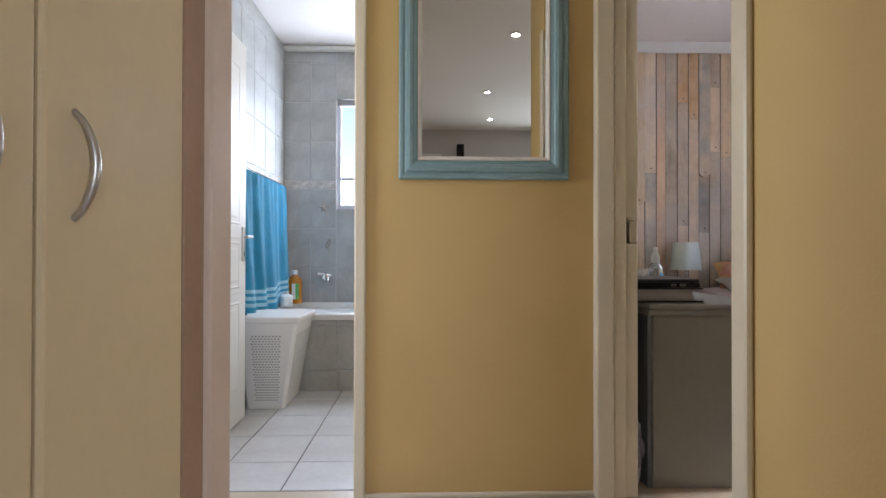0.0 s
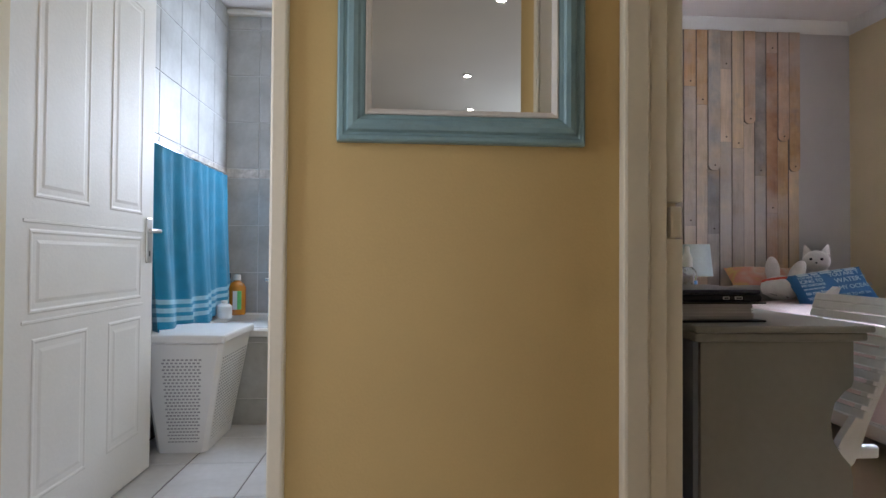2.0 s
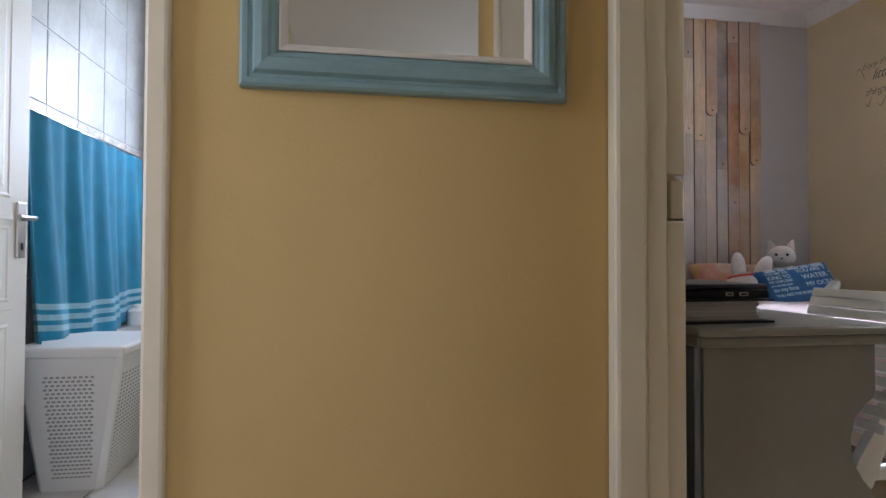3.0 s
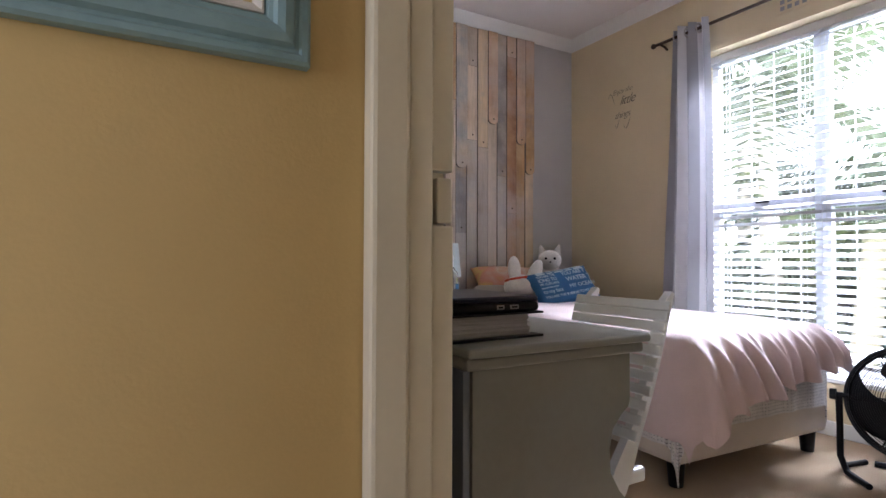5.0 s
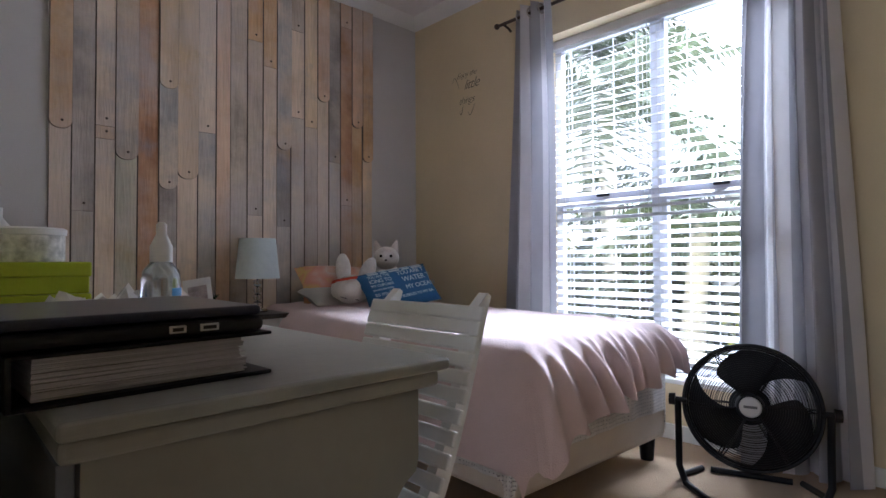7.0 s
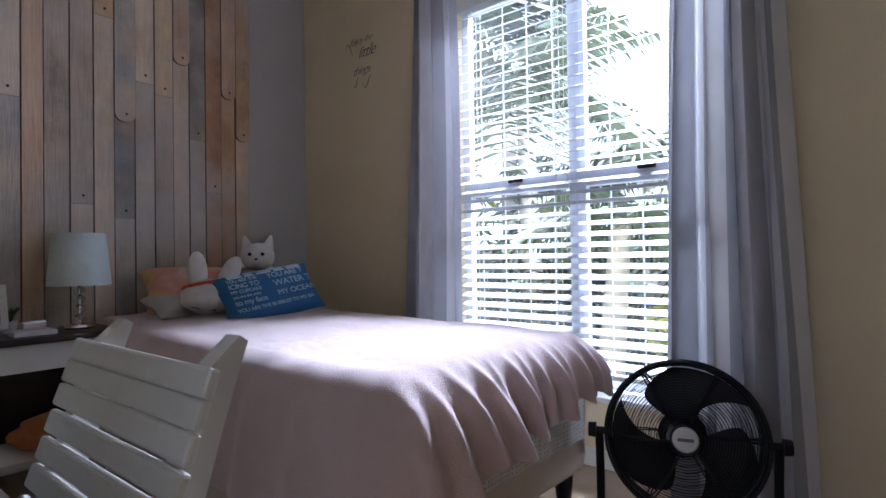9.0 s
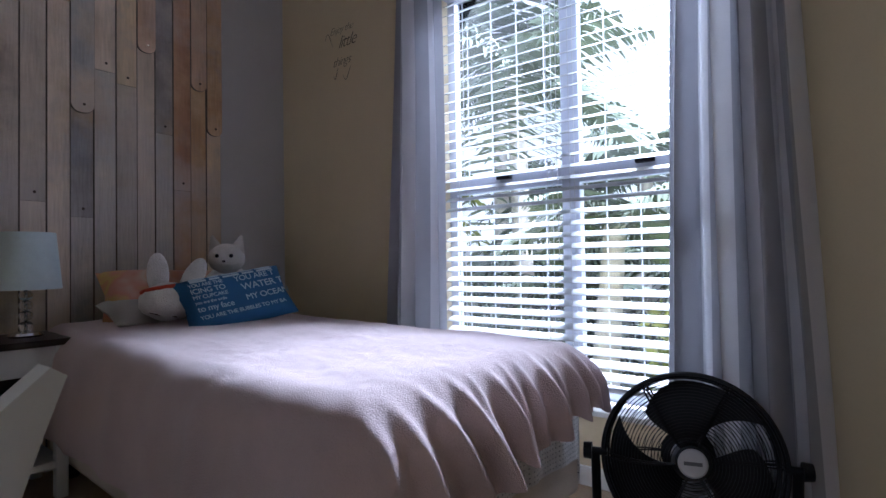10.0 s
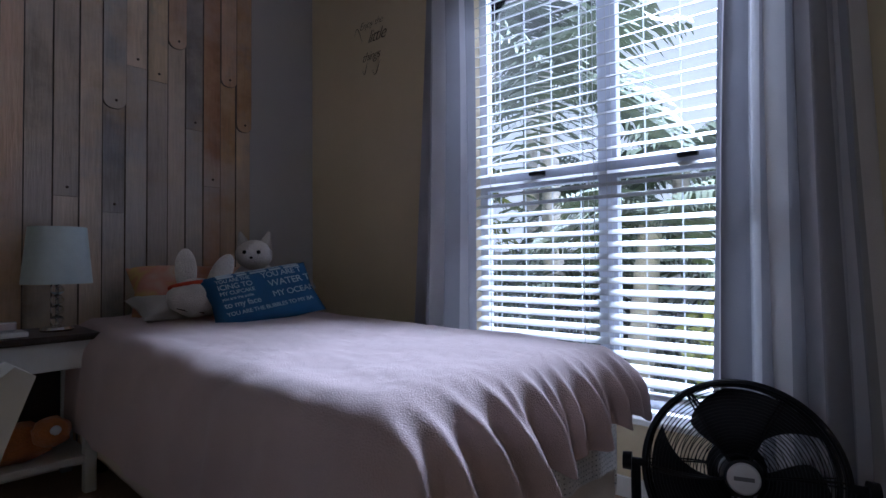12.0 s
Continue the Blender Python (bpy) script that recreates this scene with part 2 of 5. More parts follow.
LEAFY = mat("yellow_green_leaf", (0.22, 0.24, 0.04), 0.5, vary=0.35, scale=3, bump=0.0)
BARK = mat("pale_palm_bark", (0.42, 0.38, 0.33), 0.9, vary=0.25, scale=4, bump=0.6, grain=20, stretch=(1, 1, 5))
MIRROR = mat("mirror_silver", (0.86, 0.87, 0.87), 0.015, metal=1.0, vary=0.0, bump=0.0)
DOWNLIGHT = glow_mat("downlight_glow", (1, 0.86, 0.66), 30)
GREENP = mat("small_plant_green", (0.03, 0.06, 0.02), 0.7, vary=0.3)


def pillow_mat():
    """Soft patches of orange, yellow, green and grey, as on a water-colour print."""
    m = mat("multicolour_print", (0.6, 0.5, 0.4), 0.9, bump=0.3, grain=240)
    n, l = m.node_tree.nodes, m.node_tree.links
    v = n.new("ShaderNodeTexNoise")
    v.inputs["Scale"].default_value, v.inputs["Detail"].default_value = 7.0, 2
    r = n.new("ShaderNodeValToRGB")
    cr = r.color_ramp
    cr.elements[0].position, cr.elements[0].color = 0.12, (0.60, 0.24, 0.17, 1)
    cr.elements[1].position, cr.elements[1].color = 0.86, (0.52, 0.52, 0.48, 1)
    for pos, col in ((0.20, (0.60, 0.42, 0.15)), (0.30, (0.62, 0.28, 0.20)), (0.46, (0.62, 0.46, 0.36)), (0.58, (0.62, 0.33, 0.22)), (0.70, (0.46, 0.46, 0.32))):
        e = cr.elements.new(pos)
        e.color = (*col, 1)
    co = [x for x in n if x.type == "TEX_COORD"][0]
    xyz, wide, sum_up = n.new("ShaderNodeSeparateXYZ"), n.new("ShaderNodeMath"), n.new("ShaderNodeMath")
    wide.operation, wide.inputs[1].default_value, wide.inputs[2].default_value = "MULTIPLY_ADD", 1.0, 0.06
    sum_up.operation, sum_up.inputs[1].default_value = "MULTIPLY_ADD", 0.9
    l.new(co.outputs["Object"], xyz.inputs[0]), l.new(xyz.outputs[0], wide.inputs[0])
    l.new(co.outputs["Object"], v.inputs[0]), l.new(v.outputs[0], sum_up.inputs[0]), l.new(wide.outputs[0], sum_up.inputs[2])
    l.new(sum_up.outputs[0], r.inputs[0])
    l.new(r.outputs[0], n["Principled BSDF"].inputs["Base Color"])
    return m


PILLOW = pillow_mat()
SHEETP = mat("pale_grey_pillow_cotton", (0.46, 0.44, 0.41), 0.9, vary=0.08, scale=9, bump=0.25, grain=240)


# ---- builders ----
def thing(name, loc, label, category, group="", kind=""):
    ob = new(name)
    ob.empty_display_size = 0.05
    ob.location = Vector(loc) * UNIT
    return tagged(ob, label, category, group, kind)


def base_of(ob):
    v = Vector((0, 0, 0))
    while ob:
        v += ob.location
        ob = ob.parent
    return v


def part(name, bm, material, parent=None, label="", smooth=False, kind=""):
    """Links a bmesh, in plan units, as one mesh object under a thing or a part."""
    me = bpy.data.meshes.new(name)
    bmesh.ops.transform(bm, matrix=Matrix.Translation(-base_of(parent)) @ Matrix.Scale(UNIT, 4), verts=bm.verts)
    if smooth:
        for f in bm.faces:
            f.smooth = True
    bm.to_mesh(me)
    bm.free()
    for one in (material if isinstance(material, (list, tuple)) else [material]):
        me.materials.append(one)
    ob = new(name, me)
    ob.parent = parent
    if smooth:
        me.set_sharp_from_angle(angle=radians(40))
    return tagged(ob, label, kind=kind)


def box(x0, x1, y0, y1, z0, z1, bevel=0.0, bm=None, m=None, seg=2):
    """A box, its edges rounded by bevel; m moves it after."""
    own = bmesh.new()
    bmesh.ops.create_cube(own, size=1, matrix=Matrix.LocRotScale(((x0 + x1) / 2, (y0 + y1) / 2, (z0 + z1) / 2), None, (abs(x1 - x0), abs(y1 - y0), abs(z1 - z0))))
    if bevel:
        bmesh.ops.bevel(own, geom=own.edges[:], offset=bevel, segments=seg, affect="EDGES", profile=0.5)
    if m is not None:
        bmesh.ops.transform(own, matrix=m, verts=own.verts)
    return merge(bm, own)


def merge(bm, own):
    if bm is None:
        return own
    me = bpy.data.meshes.new("t")
    own.to_mesh(me)
    own.free()
    bm.from_mesh(me)
    bpy.data.meshes.remove(me)
    return bm


def lathe(profile, x, y, seg=32, bm=None, m=None):
    """Turns (radius, z) pairs about the upright axis at x, y."""
    own = bmesh.new()
    rings = []
    for r, z in profile:
        rings.append([own.verts.new((x + r * math.cos(a), y + r * math.sin(a), z)) for a in (2 * math.pi * i / seg for i in range(seg))])
    for a, b in zip(rings, rings[1:]):
        for i in range(seg):
            own.faces.new((a[i], a[(i + 1) % seg], b[(i + 1) % seg], b[i]))
    own.faces.new(rings[0][::-1]), own.faces.new(rings[-1])
    if m is not None:
        bmesh.ops.transform(own, matrix=m, verts=own.verts)
    return merge(bm, own)


def tube(points, r, seg=8, bm=None, closed=False):
    """A round bar along points; r may be one radius or one for each point."""
    own = bmesh.new()
    pts = [Vector(p) for p in points]
    n = len(pts)
    rings, last = [], None
    for i, p in enumerate(pts):
        a = pts[(i - 1) % n] if closed or i else pts[0]
        b = pts[(i + 1) % n] if closed or i < n - 1 else pts[-1]
        d = (b - a).normalized()
        u = last - d * last.dot(d) if last is not None else d.orthogonal()
        if u.length < 1e-6:
            u = d.orthogonal()
        u.normalize()
        last = u
        w = d.cross(u)
        rr = r[i] if isinstance(r, (list, tuple)) else r
        rings.append([own.verts.new(p + rr * (u * math.cos(2 * math.pi * k / seg) + w * math.sin(2 * math.pi * k / seg))) for k in range(seg)])
    pairs = list(zip(rings, rings[1:])) + ([(rings[-1], rings[0])] if closed else [])
    for a, b in pairs:
        for k in range(seg):
            own.faces.new((a[k], a[(k + 1) % seg], b[(k + 1) % seg], b[k]))
    if not closed:
        own.faces.new(rings[0][::-1]), own.faces.new(rings[-1])
    return merge(bm, own)


def blob(centre, size, bm=None, m=None, lumps=0.0, sub=3, power=1.0):
    """A soft body: an ellipsoid, lumped by noise."""
    own = bmesh.new()
    bmesh.ops.create_icosphere(own, subdivisions=sub, radius=1)
    for v in own.verts:
        k = 1 + lumps * noise.noise(v.co * 2.3 + Vector(centre))
        v.co = Vector([math.copysign(abs(c) ** power, c) * s * k for c, s in zip(v.co, size)])
    rot = m if m is not None else Matrix.Identity(4)
    bmesh.ops.transform(own, matrix=Matrix.Translation(centre) @ rot, verts=own.verts)
    return merge(bm, own)


def solid(name, x0, x1, y0, y1, z0, z1, material, label, category="wall", bevel=0.0, kind="structure"):
    return tagged(part(name, box(x0, x1, y0, y1, z0, z1, bevel), material), label, category, kind=kind)


def sheet_of(grid, thick=0.0):
    """A bmesh of quads from rows of points; thick gives it a back."""
    bm = bmesh.new()
    rows = [[bm.verts.new(p) for p in row] for row in grid]
    for a, b in zip(rows, rows[1:]):
        for i in range(len(a) - 1):
            bm.faces.new((a[i], a[i + 1], b[i + 1], b[i]))
    if thick:
        bmesh.ops.recalc_face_normals(bm, faces=bm.faces[:])
        bmesh.ops.solidify(bm, geom=bm.faces[:], thickness=thick)
    return bm


def words(name, body, size, m, parent, material, align="CENTER"):
    """Lettering in the built-in font, laid at pose m (plan units)."""
    cu = bpy.data.curves.new(name, "FONT")
    cu.body, cu.size, cu.extrude, cu.align_x = body, size * UNIT, 0.0006, align
    cu.materials.append(material)
    ob = new(name, cu)
    ob.parent = parent
    m = m.copy()
    m.translation = m.translation * UNIT - base_of(parent)
    ob.matrix_local = m
    return ob


CEILING = 2.87
BEDCEIL = 2.945

# ---- setting: hall ----
solid("floor_hall", -1.6, 0.9, -3.7, 2.3, -0.1, 0.0, HALLTILE, "beige tiled hall floor", "floor")
solid("floor_lounge", 0.9, 4.2, -3.7, 0.9, -0.1, 0.0, HALLTILE, "beige tiled lounge floor", "floor")
solid("ceiling_hall", -1.6, 0.80, -3.7, 2.3, CEILING, CEILING + 0.1, CEIL, "plain pale ceiling over the hall", "ceiling")
solid("ceiling_lounge", 0.80, 4.2, -3.7, 0.83, CEILING, CEILING + 0.1, CEIL, "plain pale ceiling over the lounge", "ceiling")
solid("wall_hall_end", -0.25, 0.74, 2.24, 2.36, 0, CEILING, YELLOW, "ochre painted hall end wall")
solid("wall_hall_end_left", -1.6, -1.085, 2.24, 2.36, 0, CEILING, YELLOW, "ochre painted wall beside the bathroom door")
solid("wall_over_bathroom_door", -1.085, -0.25, 2.24, 2.36, 2.3, CEILING, YELLOW, "ochre painted wall over the bathroom door")
# Passage end wall, unseen: its opening is added only for the fill lamp.
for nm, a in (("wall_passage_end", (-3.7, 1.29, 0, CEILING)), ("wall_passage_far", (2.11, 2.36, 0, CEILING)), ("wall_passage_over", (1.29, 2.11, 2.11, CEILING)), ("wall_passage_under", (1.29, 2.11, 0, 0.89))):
    solid(nm, -1.7, -1.6, a[0], a[1], a[2], a[3], YELLOW, "ochre painted passage wall round an added, unseen opening")
solid("wall_hall_right", 0.74, 0.86, 0.78, 1.2, 0, CEILING, YELLOW, "ochre painted stub wall beside the bedroom door")
solid("wall_over_bedroom_door", 0.78, 0.86, 1.2, 2.24, 2.3, BEDCEIL, YELLOW, "ochre painted wall over the bedroom door")
solid("wall_pilaster", -0.95, -0.385, 1.045, 1.165, 0, CEILING, PILASTER, "pale painted end of the cupboard wall", bevel=0.012)
# The opening in this lounge wall is added and unseen, made for the lamp.
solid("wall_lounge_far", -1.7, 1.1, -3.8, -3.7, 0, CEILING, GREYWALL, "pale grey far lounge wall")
solid("wall_lounge_far_right", 3.5, 4.3, -3.8, -3.7, 0, CEILING, GREYWALL, "pale grey lounge wall beside an added, unseen opening")
solid("wall_lounge_over", 1.1, 3.5, -3.8, -3.7, 2.38, CEILING, GREYWALL, "pale grey wall over the added lounge opening")
solid("wall_lounge_under", 1.1, 3.5, -3.8, -3.7, 0, 0.62, GREYWALL, "pale grey wall under the added lounge opening")
solid("wall_lounge_side", 4.2, 4.3, -3.7, 0.83, 0, CEILING, GREYWALL, "pale grey lounge side wall")
tagged(part("baseboard_hall", box(-0.225, 0.73, 2.222, 2.239, 0, 0.02, 0.006), TRIM), "cream painted skirting under the ochre wall", "baseboard", kind="structure")

# bathroom door frame
bf = tagged(new("door_frame_bathroom"), "cream painted bathroom door frame", "door frame", kind="structure")
part("jamb", box(-0.27, -0.252, 2.245, 2.37, 0, 2.3, 0.004), TRIM, bf)
part("jamb", box(-1.083, -1.06, 2.245, 2.37, 0, 2.3, 0.004), TRIM, bf)
part("head", box(-1.06, -0.27, 2.245, 2.37, 2.27, 2.298, 0.004), TRIM, bf)
part("architrave", box(-0.268, -0.222, 2.212, 2.24, 0, 2.34, 0.008), TRIM, bf)
part("architrave", box(-1.15, -1.062, 2.212, 2.24, 0, 2.34, 0.008), TRIM, bf)
part("architrave", box(-1.062, -0.268, 2.212, 2.24, 2.28, 2.34, 0.008), TRIM, bf)

# bedroom door frame: the far jamb is stepped for the door, with a latch recess
df = tagged(new("door_frame_bedroom"), "cream painted bedroom door frame with an empty latch recess", "door frame", kind="structure")
part("architrave", box(0.722, 0.80, 2.19, 2.238, 0, 2.36, 0.01), TRIM, df)
part("jamb", box(0.80, 0.852, 2.2, 2.239, 0, 2.3, 0.004), TRIM, df)
part("rebate", box(0.852, 0.902, 2.209, 2.239, 0, 1.045, 0.003), TRIM, df)
part("rebate", box(0.852, 0.902, 2.209, 2.239, 1.152, 2.3, 0.003), TRIM, df)
part("rebate", box(0.852, 0.866, 2.232, 2.239, 1.045, 1.152, 0.001), mat("dark_recess_brown", (0.10, 0.065, 0.04), 0.9), df, "dark brown strip inside the latch recess")
part("keeper", box(0.868, 0.902, 2.213, 2.239, 1.05, 1.14, 0.004), TRIM, df, "paint-covered striking plate")
part("architrave", box(0.722, 0.742, 1.15, 1.215, 0, 2.36, 0.01), TRIM, df)
part("jamb", box(0.742, 0.90, 1.20, 1.214, 0, 2.3, 0.004), TRIM, df)
part("head", box(0.742, 0.90, 1.214, 2.2, 2.27, 2.3, 0.004), TRIM, df)


def cupboard():
    th = thing("built_in_cupboard", (-0.65, 0.2, 0), "cream built-in hall cupboard with bowed metal handles", "cupboard")
    part("carcass", box(-0.95, -0.415, -1.5, 1.04, 0, CEILING - 0.005, 0.004), CUPB, th)
    for y0, y1, hy in ((0.603, 0.945, 0.655), (0.17, 0.593, 0.505), (-0.52, 0.16, -0.45)):
        d = part("door", box(-0.413, -0.392, y0, y1, 0.09, 2.5, 0.006), CUPB, th)
        pts = [(-0.392 + 0.026 * math.sin(math.pi * i / 14) ** 0.7, hy, 1.045 + 0.13 * i / 14) for i in range(15)]
        part("handle", tube(pts, [0.0042 + 0.002 * math.sin(math.pi * i / 14) for i in range(15)], 10), SATIN, d, "bowed satin metal handle", smooth=True)
    part("filler", box(-0.413, -0.394, 0.955, 1.04, 0, CEILING - 0.006, 0.003), mat("brown_filler", (0.36, 0.23, 0.15), 0.5), th, "brown filler strip")


cupboard()


def frame_ring(x0, x1, z0, z1, y, profile):
    """A picture frame: (inset, depth) pairs carried round the rectangle, mitred."""
    bm = bmesh.new()
    rings = [[bm.verts.new(p) for p in ((x0 + i, y - d, z0 + i), (x1 - i, y - d, z0 + i), (x1 - i, y - d, z1 - i), (x0 + i, y - d, z1 - i))] for i, d in profile]
    for a, b in zip(rings, rings[1:]):
        for k in range(4):
            bm.faces.new((a[k], a[(k + 1) % 4], b[(k + 1) % 4], b[k]))
    return bm


mir = thing("wall_mirror", (0.265, 2.235, 1.31), "large mirror in a moulded teal frame on the ochre wall", "mirror")
part("frame", frame_ring(-0.087, 0.617, 1.31, 2.5, 2.239, [(0, 0), (0, 0.022), (0.006, 0.028), (0.016, 0.028), (0.02, 0.024), (0.026, 0.024), (0.032, 0.034), (0.046, 0.037), (0.058, 0.033), (0.064, 0.026), (0.07, 0.024), (0.076, 0.02), (0.08, 0.008)]), TEAL, mir)
part("liner", frame_ring(-0.009, 0.539, 1.388, 2.422, 2.239, [(0, 0.006), (0, 0.022), (0.004, 0.023), (0.016, 0.014), (0.02, 0.006)]), LINER, mir, "chalky white inner bead")
part("glass", box(0.0, 0.53, 2.228, 2.236, 1.4, 2.41), MIRROR, mir, "silvered mirror glass")

for i, (x, y) in enumerate(((0.78, -0.1), (0.72, -1.75), (0.9, -3.0))):
    dl = thing("downlight", (x, y, CEILING - 0.012), "small round recessed ceiling downlight, switched on", "ceiling light", "hall downlights")
    part("rim", lathe([(0.032, CEILING - 0.002), (0.046, CEILING - 0.003), (0.05, CEILING - 0.010), (0.036, CEILING - 0.013), (0.031, CEILING - 0.006)], x, y, 24), WHITE, dl, smooth=True)
    part("bulb", lathe([(0.029, CEILING - 0.004), (0.03, CEILING - 0.009)], x, y, 20), DOWNLIGHT, dl, "glowing lamp")
sp = thing("wall_speaker", (0.53, -3.66, 2.45), "small black loudspeaker on the pale lounge wall", "speaker")
part("body", box(0.47, 0.58, -3.68, -3.56, 2.44, 2.63, 0.012), BLACK, sp)
part("bracket", box(0.51, 0.54, -3.70, -3.68, 2.5, 2.56, 0.004), BLACK, sp)
ld = thing("lounge_door", (0.0, -3.68, 0), "white painted door in the far lounge wall", "door")
part("leaf", box(-0.55, 0.24, -3.695, -3.66, 0.0, 2.5, 0.006), WHITE, ld)

# ---- setting: bathroom ----
solid("floor_bathroom", -1.4, 0.86, 2.3, 5.05, -0.1, 0.0, DGROUT, "dark jointed bathroom floor bed", "floor")
solid("ceiling_bathroom", -1.4, 0.80, 2.3, 5.05, CEILING, CEILING + 0.1, CEIL, "white bathroom ceiling", "ceiling")
wl = solid("wall_bathroom_left", -1.4, -1.266, 2.36, 5.05, 0, CEILING, GROUT, "grey tiled bathroom side wall with pale joints")
wb = solid("wall_bathroom_back", -1.266, -0.79, 4.916, 5.05, 0, CEILING, GROUT, "grey tiled bathroom back wall with pale joints")
solid("wall_bathroom_over", -0.79, -0.08, 4.916, 5.05, 2.40, CEILING, TILE, "tiled wall over the bathroom window")
solid("wall_bathroom_under", -0.79, -0.08, 4.916, 5.05, 0, 1.40, TILE, "tiled wall under the bathroom window")
solid("wall_bathroom_right", -0.08, 0.78, 4.916, 5.05, 0, CEILING, TILE, "tiled bathroom back wall beyond the window")
solid("cornice_bathroom", -1.264, 0.7, 4.85, 4.915, CEILING - 0.05, CEILING - 0.002, WHITE, "white bathroom cornice", "trim", 0.02)

bw = tagged(new("window_bathroom"), "white bathroom window with a rolled blind at its head", "window", kind="structure")
part("window_frame", box(-0.788, -0.75, 4.93, 4.965, 1.402, 2.398, 0.004), FRAME, bw)
part("window_frame", box(-0.12, -0.082, 4.93, 4.965, 1.402, 2.398, 0.004), FRAME, bw)
part("window_frame", box(-0.75, -0.12, 4.93, 4.965, 1.402, 1.44, 0.004), FRAME, bw)
part("window_frame", box(-0.75, -0.12, 4.93, 4.965, 1.66, 1.69, 0.004), FRAME, bw)
part("blind_roll", box(-0.78, -0.09, 4.90, 4.94, 2.33, 2.395, 0.015), BLIND_SLOT_GREY, bw, "grey rolled blind")


def bath_door():
    th = thing("bathroom_door", (-1.07, 2.35, 0), "white panelled bathroom door standing open against the wall", "door")
    x = -1.07
    leaf = part("leaf", box(x - 0.045, x, 2.33, 3.31, 0.012, 2.255, 0.004), DOORW, th)
    def panel(y0, y1, z0, z1):
        bm = bmesh.new()
        prof = [(0, 0.0005), (0.004, 0.0026), (0.010, 0.003), (0.016, 0.0008), (0.034, 0.0008), (0.046, 0.003)]
        rings = [[bm.verts.new((x + d, y, z)) for y, z in ((y0 + i, z0 + i), (y1 - i, z0 + i), (y1 - i, z1 - i), (y0 + i, z1 - i))] for i, d in prof]
        for a, b in zip(rings, rings[1:]):
            for k in range(4):
                bm.faces.new((a[k], a[(k + 1) % 4], b[(k + 1) % 4], b[k]))
        bm.faces.new(rings[-1])
        part("panel_moulding", bm, DOORW, leaf)
    for y0, y1 in ((2.50, 2.80), (2.94, 3.2)):
        panel(y0, y1, 0.2, 0.72)
        panel(y0, y1, 1.17, 2.1)
    panel(2.48, 3.2, 0.80, 1.07)
    for z in (0.775, 1.095):
        part("rail_moulding", box(x, x + 0.003, 2.45, 3.22, z - 0.006, z + 0.006, 0.002), DOORW, leaf)
    part("handle_plate", box(x, x + 0.008, 3.235, 3.285, 0.955, 1.16, 0.004), SATIN, th, "satin metal latch plate")
    part("lever", tube([(x + 0.006, 3.26, 1.10), (x + 0.05, 3.26, 1.10), (x + 0.06, 3.245, 1.10), (x + 0.06, 3.15, 1.098)], 0.009, 10), SATIN, th, "satin metal lever handle", smooth=True)
    # Black block on the plate draws the dark of the keyhole.
    part("keyhole_shade", box(x + 0.008, x + 0.0095, 3.256, 3.264, 0.985, 1.01, 0.0), BLACK, th)
    for z in (0.25, 2.0):
        part("hinge", tube([(x + 0.004, 2.322, z), (x + 0.004, 2.322, z + 0.1)], 0.008, 10), BRASS, th, smooth=True)


bath_door()


def bathtub():
    th = thing("bathtub", (-0.5, 4.4, 0), "white enamel bathtub boxed in with grey tiles", "bathtub")
    part("core", box(-1.262, 0.6, 3.965, 4.90, 0, 0.515), GROUT, th)
    bm = bmesh.new()
    prof = [(0.0, 0.518), (0.0, 0.553), (0.012, 0.565), (0.06, 0.565), (0.078, 0.553), (0.13, 0.27), (0.2, 0.2)]
    def ring(i, z):
        x0, x1, y0, y1 = -1.262 + i, 0.6 - i, 3.945 + i, 4.91 - i
        r = 0.02 + i * 0.9
        pts = []
        for cx, cy, a0 in ((x1 - r, y1 - r, 0), (x0 + r, y1 - r, 90), (x0 + r, y0 + r, 180), (x1 - r, y0 + r, 270)):
            for k in range(7):
                a = radians(a0 + 15 * k)
                pts.append(bm.verts.new((cx + r * math.cos(a), cy + r * math.sin(a), z)))
        return pts
    rings = [ring(i, z) for i, z in prof]
    for a, b in zip(rings, rings[1:]):
        for k in range(len(a)):
            bm.faces.new((a[k], a[(k + 1) % len(a)], b[(k + 1) % len(a)], b[k]))
    bm.faces.new(rings[-1])
    part("rim", bm, ENAMEL, th, "glossy white enamel tub", smooth=True)
    for z0, z1 in ((0.004, 0.15), (0.156, 0.478), (0.484, 0.514)):
        for x0, x1 in ((-1.26, -0.962), (-0.956, -0.624), (-0.618, -0.286), (-0.28, 0.05), (0.056, 0.38)):
            part("tile", box(x0, x1, 3.957, 3.966, z0, z1, 0.002, seg=1), TILE, th)


bathtub()


